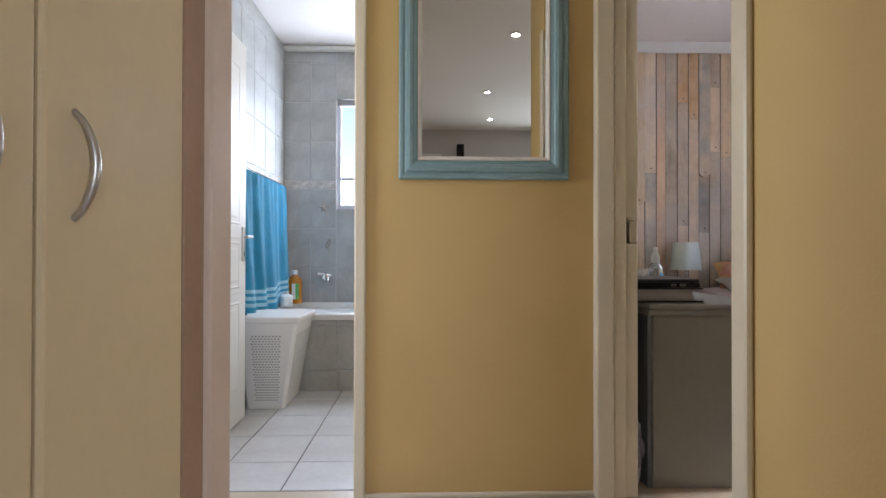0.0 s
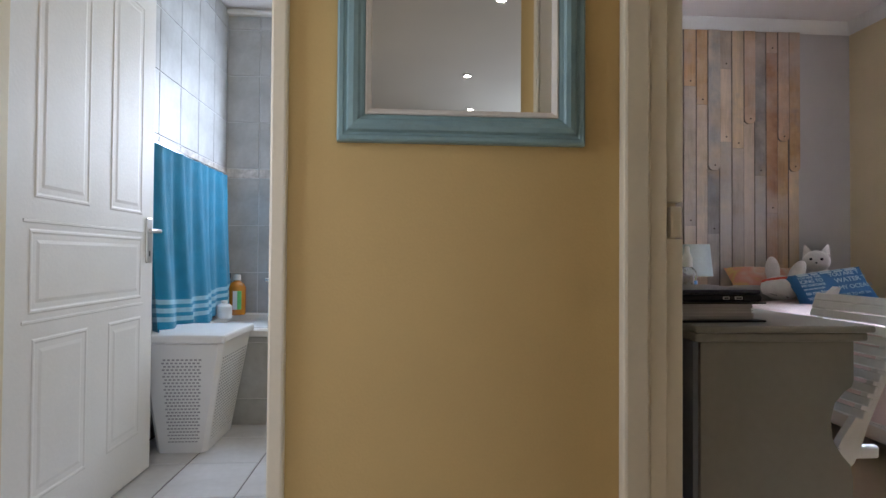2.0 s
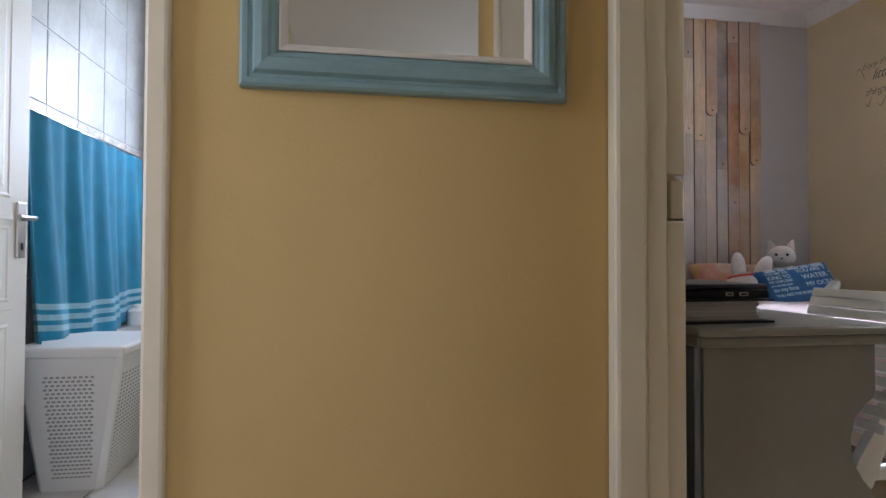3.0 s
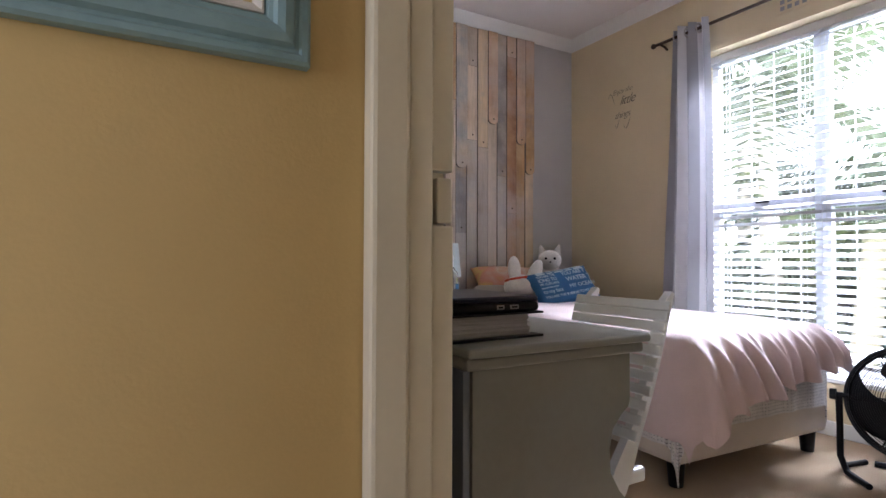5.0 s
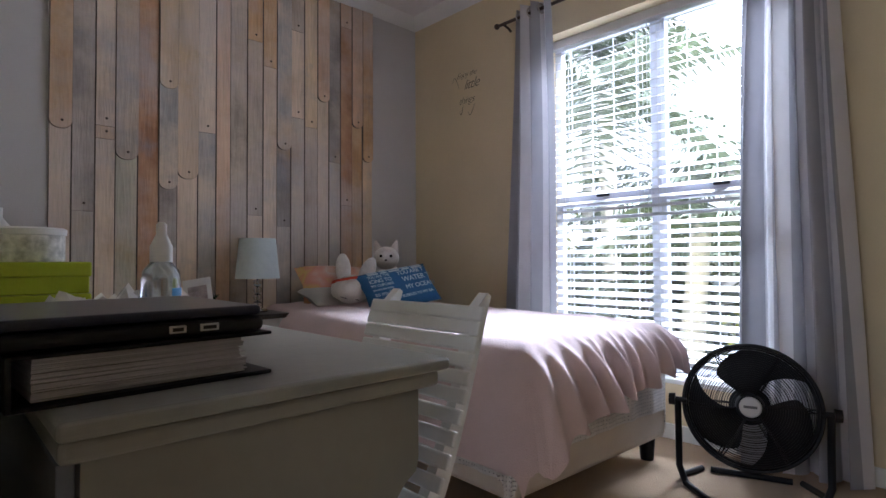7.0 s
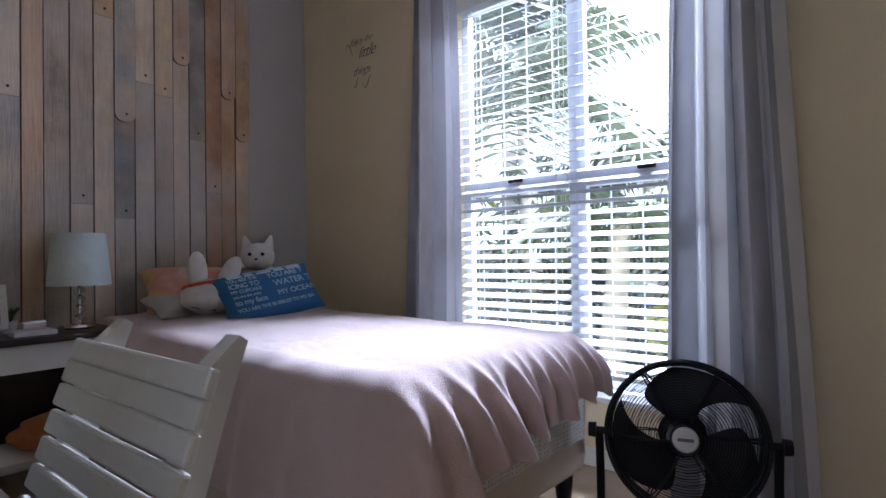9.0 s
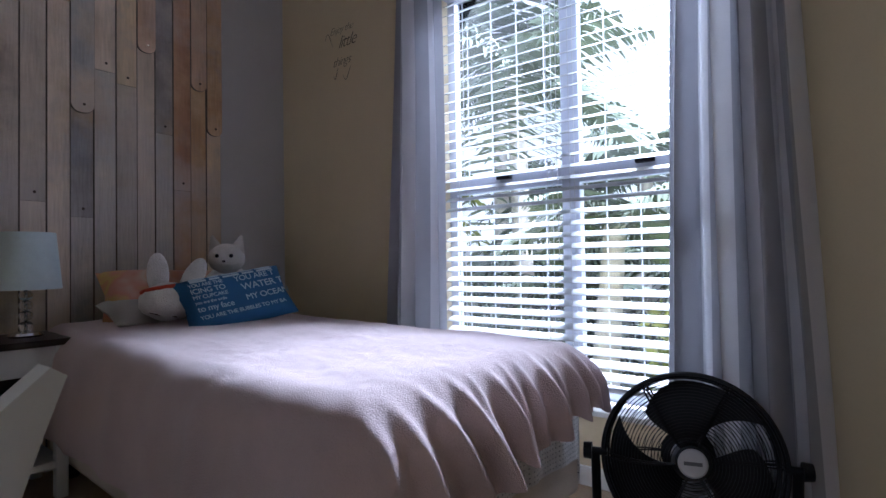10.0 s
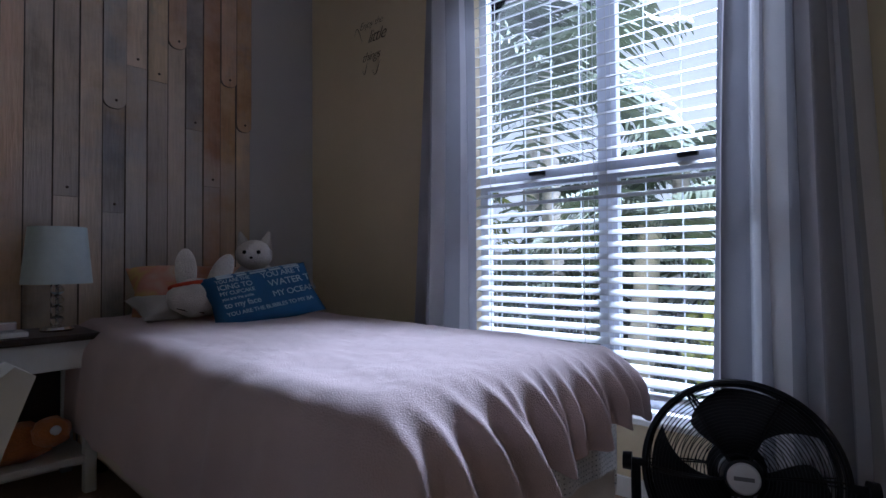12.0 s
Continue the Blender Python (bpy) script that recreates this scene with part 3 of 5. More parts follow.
def hamper():
    th = thing("laundry_hamper", (-0.98, 3.7, 0), "white plastic laundry hamper with slotted sides and a lid", "laundry hamper")
    bx = ((-1.125, -0.885, 3.5, 3.90), (-1.19, -0.79, 3.44, 3.93))
    def at(u, v, h):
        lo, hi = bx
        p = [lo[k] + (hi[k] - lo[k]) * h for k in range(4)]
        return p
    bm = bmesh.new()
    z0, z1 = 0.005, 0.555
    rings = []
    for h, z in ((0, z0), (0.03, z0 + 0.01), (0.5, 0.28), (0.98, z1 - 0.01), (1, z1)):
        p = at(0, 0, h)
        g = 0.02
        pts = [(p[0] + g, p[2]), (p[1] - g, p[2]), (p[1], p[2] + g), (p[1], p[3] - g), (p[1] - g, p[3]), (p[0] + g, p[3]), (p[0], p[3] - g), (p[0], p[2] + g)]
        rings.append([bm.verts.new((x, y, z)) for x, y in pts])
    for a, b in zip(rings, rings[1:]):
        for k in range(8):
            bm.faces.new((a[k], a[(k + 1) % 8], b[(k + 1) % 8], b[k]))
    bm.faces.new(rings[0][::-1])
    bm.faces.new(rings[-1])
    part("body", bm, PLASTIC, th)
    part("lid", box(-1.205, -0.775, 3.425, 3.945, 0.557, 0.60, 0.012), PLASTIC, th, "white lid with rounded edges")
    # slot shade as grey blocks, front and side, in rows that follow the taper
    front, side = bmesh.new(), bmesh.new()
    for r in range(26):
        z = 0.06 + r * 0.0165
        h = (z - z0) / (z1 - z0)
        p = at(0, 0, h)
        for c in range(9):
            x = -0.99 + (c - 4) * 0.0195 * (0.8 + 0.35 * h) + (0.004 if r % 2 else -0.004)
            box(x - 0.0065, x + 0.0065, p[2] - 0.0012, p[2] + 0.002, z, z + 0.008, bm=front)
        for c in range(13):
            y = p[2] + 0.05 + (p[3] - p[2] - 0.1) * c / 12
            box(p[1] - 0.002, p[1] + 0.0012, y - 0.008, y + 0.008, z, z + 0.008, bm=side)
    part("slot_shade_grid", front, BLIND_SLOT_GREY, th, kind="stuff")
    part("slot_shade_grid", side, BLIND_SLOT_GREY, th, kind="stuff")


hamper()


def towel():
    th = thing("bath_towel", (-1.22, 4.1, 0.6), "blue terry bath towel with pale stripes hung on the wall", "towel")
    ys = [3.5 + 1.2 * i / 70 for i in range(71)]
    def point(i, y, z):
        drop = (1.575 - z) / 0.98
        fold = 0.022 * math.sin(y * 21 + 1.5 * math.sin(y * 5)) * (0.25 + drop) + 0.012 * math.sin(y * 47)
        return (-1.205 + fold + 0.05 * drop * (1 - (y - 3.5) / 2.4), y + 0.03 * drop * math.sin(z * 3), z - 0.05 * drop * math.sin((y - 3.4) * 2.6))
    def band(z1, z0, n, name, m, label=""):
        part(name, sheet_of([[point(i, y, z1 + (z0 - z1) * k / n) for i, y in enumerate(ys)] for k in range(n + 1)], 0.008), m, th, label, smooth=True)
    zs = (1.575, 0.78, 0.755, 0.735, 0.71, 0.69, 0.665, 0.605)
    for k in range(7):
        n = 24 if k == 0 else 3
        band(zs[k], zs[k + 1], n, "cloth" if k % 2 == 0 else "stripe", TOWEL if k % 2 == 0 else TOWELBAND, "" if k % 2 == 0 else "pale woven stripe")
    part("rail", tube([(-1.212, 3.45, 1.585), (-1.212, 4.75, 1.585)], 0.01, 10), CHROME, th, "chrome towel rail", smooth=True)


towel()


def bottle(name, x, y, z, h, r, body, cap, label, tag):
    th = thing(name, (x, y, z), label, "bottle")
    part("body", lathe([(r * 0.92, z), (r, z + 0.01), (r, z + h * 0.68), (r * 0.75, z + h * 0.78), (r * 0.35, z + h * 0.84), (r * 0.35, z + h * 0.88)], x, y, 24), body, th, smooth=True)
    part("cap", lathe([(r * 0.42, z + h * 0.86), (r * 0.42, z + h * 0.97), (r * 0.36, z + h)], x, y, 20), cap, th, smooth=True)
    if tag:
        arc = [radians(-100 + 7 * i) for i in range(9)]
        for a, paint in ((0, PLASTIC), (4, tag)):
            part("label_patch", sheet_of([[(x + r * 1.012 * math.cos(t), y + r * 1.012 * math.sin(t), zz) for t in arc[a:a + 5]] for zz in (z + h * 0.14, z + h * 0.60)]), paint, th, smooth=True)


bottle("soap_bottle", -1.12, 4.74, 0.566, 0.29, 0.062, AMBER, PLASTIC, "amber liquid soap bottle with a green and white label", mat("green_label", (0.10, 0.42, 0.12), 0.6, vary=0.3, scale=20))
bottle("shampoo_bottle", -1.19, 4.62, 0.566, 0.24, 0.04, PLASTIC, BLACK, "white shampoo bottle on the bath ledge", None)
bottle("shampoo_bottle", -1.20, 4.80, 0.566, 0.30, 0.038, mat("grey_blue_plastic", (0.16, 0.22, 0.28), 0.4), BLACK, "grey-blue shampoo bottle on the bath ledge", None)
bottle("small_tub", -1.13, 4.50, 0.566, 0.12, 0.05, PLASTIC, PLASTIC, "small white tub on the bath ledge", None)

tp = thing("bath_tap", (-0.88, 4.9, 0.80), "chrome wall bath tap with round handle", "tap")
part("body", tube([(-0.88, 4.91, 0.80), (-0.88, 4.85, 0.80), (-0.87, 4.82, 0.79)], [0.035, 0.028, 0.03], 14), CHROME, tp, smooth=True)
part("handle", tube([(-0.94, 4.84, 0.815), (-0.82, 4.84, 0.80)], [0.022, 0.02], 12), CHROME, tp, smooth=True)
part("spout", tube([(-0.88, 4.85, 0.79), (-0.84, 4.79, 0.775), (-0.835, 4.77, 0.745)], 0.014, 10), CHROME, tp, smooth=True)


def starfish():
    th = thing("starfish_ornament", (-0.9, 4.9, 1.41), "grey starfish ornament fixed to the bathroom tiles", "ornament")
    bm = bmesh.new()
    c = bm.verts.new((-0.9, 4.885, 1.41))
    ring = [bm.verts.new((-0.9 + r * math.sin(a), 4.903, 1.41 + r * math.cos(a))) for r, a in (((0.062 if k % 2 == 0 else 0.022), math.pi * k / 5) for k in range(10))]
    for k in range(10):
        bm.faces.new((c, ring[k], ring[(k + 1) % 10]))
    bm.faces.new(ring[::-1])
    part("body", bm, SATIN, th)


starfish()
sh = thing("seahorse_ornament", (-0.845, 4.9, 1.0), "small grey seahorse ornament fixed to the bathroom tiles", "ornament")
part("body", tube([(-0.86 + 0.014 * math.sin(k * 0.75), 4.898, 1.135 - 0.011 * k) for k in range(13)], [0.01, 0.013, 0.008, 0.012, 0.016, 0.018, 0.017, 0.013, 0.01, 0.008, 0.006, 0.005, 0.004], 8), SATIN, sh, smooth=True)

# ---- setting: bedroom ----
WX = 3.78
solid("floor_bedroom", 0.74, 4.05, 0.9, 5.05, -0.1, 0.002, CARPET, "tan carpeted bedroom floor", "floor")
solid("ceiling_bedroom", 0.82, 4.05, 0.85, 5.05, BEDCEIL, BEDCEIL + 0.07, CEIL, "plain white bedroom ceiling", "ceiling")
solid("wall_bedroom_north", 0.78, WX + 0.25, 4.945, 5.06, 0, BEDCEIL, GREYWALL, "pale grey bedroom wall behind the bed")
solid("wall_bedroom_west", 0.742, 0.896, 2.3605, 4.945, 0, BEDCEIL, CREAM, "cream bedroom wall behind the desk")
solid("wall_bedroom_west_corner", 0.742, 0.896, 2.24, 2.36, 0, BEDCEIL, CREAM, "cream bedroom wall end beside the door frame")
solid("wall_bedroom_south", 0.86, 4.3, 0.83, 0.93, 0, BEDCEIL, CREAM, "cream bedroom wall behind the walker")
Y0, Y1, Z0, Z1 = 2.28, 3.69, 0.32, 2.42
solid("wall_window_left", WX, WX + 0.25, Y1, 4.945, 0, BEDCEIL, CREAM, "cream bedroom wall beside the window")
solid("wall_window_right", WX, WX + 0.25, 0.93, Y0, 0, BEDCEIL, CREAM, "cream bedroom wall beyond the curtain")
solid("wall_window_over", WX, WX + 0.25, Y0, Y1, Z1, BEDCEIL, CREAM, "cream wall over the bedroom window")
solid("wall_window_under", WX, WX + 0.25, Y0, Y1, 0, Z0, CREAM, "cream wall under the bedroom window")
for nm, a in (("baseboard_east", (WX - 0.016, WX - 0.001, 0.93, 4.94)), ("baseboard_north", (0.9, WX - 0.02, 4.928, 4.944)), ("baseboard_west", (0.897, 0.912, 2.37, 4.92))):
    solid(nm, a[0], a[1], a[2], a[3], 0.003, 0.085, WHITE, "white painted bedroom skirting", "baseboard", 0.004)


def cornice(name, p, q, n):
    """A coved cornice between two points, falling away along n."""
    prof = [(0.0, 0.0), (0.085, 0.0), (0.08, 0.012), (0.05, 0.03), (0.028, 0.05), (0.012, 0.075), (0.0, 0.08)]
    grid = [[(e[0] + n[0] * a, e[1] + n[1] * a, BEDCEIL - 0.001 - b) for a, b in prof[1:]] for e in (p, q)]
    tagged(part(name, sheet_of(grid), WHITE, smooth=True), "white coved bedroom cornice", "trim", kind="structure")


cornice("cornice_north", (0.9, 4.944), (WX, 4.944), (0, -1))
cornice("cornice_east", (WX - 0.001, 4.944), (WX - 0.001, 0.93), (-1, 0))


def bedroom_window():
    w = tagged(new("window_bedroom"), "tall white window with four lights and burglar bars", "window", kind="structure")
    x0, x1 = 3.955, 4.0
    ym, zt = 2.98, 1.37
    for a in ((Y0, Y0 + 0.05, Z0, Z1), (Y1 - 0.05, Y1, Z0, Z1), (ym - 0.045, ym + 0.045, Z0 + 0.05, Z1 - 0.05), (Y0 + 0.05, Y1 - 0.05, Z0, Z0 + 0.05), (Y0 + 0.05, Y1 - 0.05, Z1 - 0.05, Z1)):
        part("window_frame", box(x0, x1, *a, 0.004), FRAME, w)
    for ya, yb in ((Y0 + 0.05, ym - 0.045), (ym + 0.045, Y1 - 0.05)):
        part("transom", box(x0 - 0.004, x1, ya, yb, zt - 0.06, zt + 0.025, 0.004), FRAME, w)
        for za, zb in ((Z0 + 0.05, zt - 0.06), (zt + 0.025, Z1 - 0.05)):
            pane = part("pane", box(x0 + 0.02, x0 + 0.026, ya, yb, za, zb), PANE, w)
            pane.visible_shadow = False
        part("latch", box(x0 - 0.03, x0 - 0.004, (ya + yb) / 2 - 0.04, (ya + yb) / 2 + 0.04, zt - 0.006, zt + 0.02, 0.004), BLACK, w, "black window catch")
    for k in range(9):
        y = Y0 + 0.09 + k * 0.153
        if abs(y - ym) > 0.06:
            part("burglar_bar", box(x1 + 0.006, x1 + 0.011, y - 0.003, y + 0.003, Z0, Z1, 0.002, seg=1), FRAME, w)
    part("window_sill", box(WX - 0.02, x0, Y0 + 0.002, Y1 - 0.002, Z0 - 0.02, Z0 + 0.004, 0.006), WHITE, w)


bedroom_window()


def blind():
    th = thing("venetian_blind", (3.9, 2.98, Z1 - 0.01), "white slatted venetian blind lowered over the window", "blind")
    part("head_rail", box(3.87, 3.935, Y0 + 0.02, Y1 - 0.02, Z1 - 0.06, Z1 - 0.003, 0.006), SLAT, th)
    pitch, n = 0.0525, 37
    first = None
    tilt = pose(0, 0, 0, 0, -24, 0)
    for k in range(n):
        z = Z1 - 0.09 - k * pitch
        if first is None:
            grid = []
            for y in (Y0 + 0.025, Y1 - 0.025):
                grid.append([Matrix.Translation((3.905, 0, z)) @ tilt @ Vector((0.0295 * u, y, 0.0036 * (1 - u * u))) for u in (-1, -0.6, -0.2, 0.2, 0.6, 1)])
            first = part("slat", sheet_of(grid, 0.0025), SLAT, th, smooth=True)
        else:
            s = new("slat", first.data)
            s.parent = th
            s.location = (0, 0, -k * pitch * UNIT)
    zb = Z1 - 0.09 - n * pitch
    part("bottom_rail", box(3.88, 3.93, Y0 + 0.025, Y1 - 0.025, zb - 0.012, zb + 0.012, 0.005), SLAT, th)
    for y in (Y1 - 0.12, 3.06, 2.95, Y0 + 0.14):
        for dx in (-0.025, 0.025):
            part("ladder_cord", tube([(3.905 + dx, y, Z1 - 0.06), (3.905 + dx, y, zb)], 0.0018, 5), SLAT, th)
    part("pull_cord", tube([(3.865, 3.0, Z1 - 0.06), (3.864, 3.005, 1.5), (3.866, 3.0, 0.95)], 0.002, 5), SLAT, th)


blind()


def curtain(name, label, top, bottom, seed, z0, folds, stripe):
    """A hanging striped curtain: folds that open out towards the hem."""
    th = thing(name, (3.7, (top[0] + top[1]) / 2, z0), label, "curtain", "bedroom curtains")
    cols, rows = 168, 40
    rnd = random.Random(seed)
    ph = [rnd.uniform(0, 6.28) for _ in range(6)]
    grid = []
    for r in range(rows + 1):
        k = r / rows
        z = 2.63 + (z0 - 2.63) * k
        e = k ** 0.8
        a, b = top[0] + (bottom[0] - top[0]) * e, top[1] + (bottom[1] - top[1]) * e
        row = []
        for c in range(cols + 1):
            u = c / cols
            amp = 0.052 + 0.012 * math.sin(3 * u + ph[0]) + 0.012 * k
            w = 2 * math.pi * folds * (u + 0.035 * math.sin(6.3 * u + ph[1] + k * 1.3))
            x = 3.70 + amp * math.sin(w) + 0.012 * math.sin(2.3 * w + ph[2]) * k - 0.02 * k
            y = a + (b - a) * u + 0.018 * math.sin(2 * w + ph[3]) * (0.4 + 0.6 * k) + 0.012 * math.sin(4 * k + ph[4])
            row.append((x, y, z))
        grid.append(row)
    bm = sheet_of(grid)
    bm.faces.ensure_lookup_table()
    for i, f in enumerate(bm.faces):
        f.material_index = ((i % cols + 5) // stripe) % 2
    part("cloth", bm, [CURT_A, CURT_B], th, smooth=True)
    for j in range(folds):
        y = top[0] + (top[1] - top[0]) * (j + 0.25) / folds
        part("eyelet", tube([(3.70 + 0.03 * math.cos(a), y, 2.58 + 0.03 * math.sin(a)) for a in (2 * math.pi * i / 14 for i in range(14))], 0.005, 6, closed=True), SATIN, th, smooth=True)


curtain("curtain", "grey and white striped curtain gathered beside the window", (3.82, 3.55), (3.88, 3.46), 3, 0.03, 3, 16)
curtain("curtain", "grey and white striped curtain flaring out to the floor", (2.41, 2.08), (2.53, 2.0), 8, 0.015, 4, 15)

rd = thing("curtain_rod", (3.7, 3.0, 2.58), "thin dark brown curtain rod with ball ends", "curtain rod")
part("rod", tube([(3.70, 3.98, 2.58), (3.70, 1.75, 2.58)], 0.011, 12), ROD, rd, smooth=True)
for y in (3.99, 1.74):
    part("finial", blob((3.70, y, 2.58), (0.02, 0.02, 0.02), sub=2), ROD, rd, smooth=True)
for y in (3.93, 1.8):
    part("bracket", tube([(3.70, y, 2.575), (3.75, y, 2.565), (3.779, y, 2.55)], 0.008, 8), ROD, rd, smooth=True)

vt = thing("wall_vent", (WX - 0.005, 3.02, 2.53), "cream slotted air vent on the wall over the window", "vent")
part("plate", box(WX - 0.008, WX - 0.001, 2.9, 3.14, 2.49, 2.6, 0.003), CREAM, vt)
# The vent's openings: their shade is drawn as grey blocks on the plate.
for i in range(5):
    for j in range(2):
        part("vent_slot_shade", box(WX - 0.010, WX - 0.0075, 2.925 + i * 0.042, 2.95 + i * 0.042, 2.51 + j * 0.04, 2.535 + j * 0.04), BLIND_SLOT_GREY, vt)

dc = thing("wall_decal", (WX - 0.002, 4.41, 2.28), "dark script lettering stuck on the cream wall", "wall decal")
for txt, y, z, size in (("Enjoy the", 4.36, 2.345, 0.062), ("little", 4.31, 2.25, 0.105), ("things", 4.36, 2.145, 0.078)):
    ink = words("lettering", txt, size, Matrix.Translation((WX - 0.003, y, z)) @ Matrix(((0, 0, -1, 0), (-1, 0, 0, 0), (0, 1, 0, 0), (0, 0, 0, 1))), dc, DECALINK).data
    ink.shear, ink.offset, ink.space_character = 0.45, -0.0016, 0.88
for y, z, w, h in ((4.47, 2.29, 0.05, 0.085), (4.31, 2.11, 0.05, -0.07), (4.41, 2.12, 0.03, -0.06)):
    part("flourish", tube([(WX - 0.004, y - w * (i / 12 - 0.5) * 1.4, z + h * math.sin(math.pi * i / 12 + 0.4) * (1 - 0.4 * i / 12)) for i in range(13)], [0.0006 + 0.0012 * math.sin(math.pi * i / 12) for i in range(13)], 5), DECALINK, dc)


# ---- bed ----
# the bed stands a little askew to the walls
ASKEW = Matrix.Translation((2.9, 3.8, 0)) @ pose(0, 0, 0, 0, 0, -2.6) @ Matrix.Translation((-2.9, -3.8, 0))


def turned(bm):
    bmesh.ops.transform(bm, matrix=ASKEW, verts=bm.verts)
    return bm


def bed():
    th = thing("single_bed", (2.96, 3.8, 0), "cream divan single bed on short dark legs", "bed")
    part("base", turned(box(2.39, 3.50, 2.76, 4.84, 0.115, 0.355, 0.025)), DIVAN, th)
    part("mattress", turned(box(2.39, 3.50, 2.76, 4.84, 0.36, 0.64, 0.05, seg=3)), DIVAN, th)
    for x in (2.46, 3.44):
        for y in (2.83, 4.76):
            part("leg", lathe([(0.03, 0.003), (0.032, 0.02), (0.038, 0.10), (0.04, 0.115)], x, y, 16, m=ASKEW), BLACK, th, "short dark leg", smooth=True)


bed()


def drape(over, hang_left, hang_foot, hang_right, wave, lift, seed, n=(150, 190), head=4.86):
    """Cloth laid over a bed, falling down its sides and its foot in folds, with a conical fall at the corners."""
    x0, x1, y0, z = over
    rnd = random.Random(seed)
    ph = [rnd.uniform(0, 6.28) for _ in range(8)]
    R = 0.07
    def fall(d):
        if d <= 0:
            return 0.0, 0.0
        q = R * math.pi / 2
        if d < q:
            a = d / R
            return R * math.sin(a), R * (1 - math.cos(a))
        return R, R + d - q
    grid = []
    for j in range(n[1] + 1):
        v = head - (head - (y0 - hang_foot)) * (j / n[1])
        row = []
        for i in range(n[0] + 1):
            u = x0 - hang_left + (x1 - x0 + hang_left + hang_right) * i / n[0]
            ix, iy = min(max(u, x0 + R), x1 - R), max(v, y0 + R)
            dx, dy = u - ix, v - iy
            d = math.hypot(dx, dy)
            o, drop = fall(d)
            ux, uy = (dx / d, dy / d) if d > 1e-6 else (0, 0)
            s = ix * 1.0 + iy * 1.0 + 0.5 * math.atan2(-dy, -dx) if d > 1e-6 else 0
            k = min(1.0, max(0.0, (drop - 0.005) / 0.2))
            f = math.sin(s * 33 + ph[0] + 1.6 * math.sin(s * 7 + ph[1])) + 0.45 * math.sin(s * 44 + ph[2])
            f = 0.75 * (abs(f) ** 1.3 if f > 0 else 0.12 * f)
            out = o + wave * k * f * (0.7 + 0.5 * math.sin(s * 5 + ph[3]))
            top = 0.010 * noise.noise(Vector((u * 3.5, v * 3.5, seed))) + 0.004 * noise.noise(Vector((u * 11, v * 11, seed)))
            edge = 1.0 - min(1.0, drop / 0.1)
            slack = 0.03 * math.sin(u * 9 + ph[4]) * math.sin(v * 8 + ph[5]) * min(1, drop * 2)
            row.append((ix + ux * out, iy + uy * out, max(0.02, z + lift + top * edge - drop * (1 + slack))))
        grid.append(row)
    return sheet_of(grid, 0.006)


def spread(points, u):
    """Reads a height between (place, value) pairs, smoothly."""
    if u <= points[0][0]:
        return points[0][1]
    for (a, p), (b, q) in zip(points, points[1:]):
        if u <= b:
            k = (u - a) / (b - a)
            return p + (q - p) * k * k * (3 - 2 * k)
    return points[-1][1]


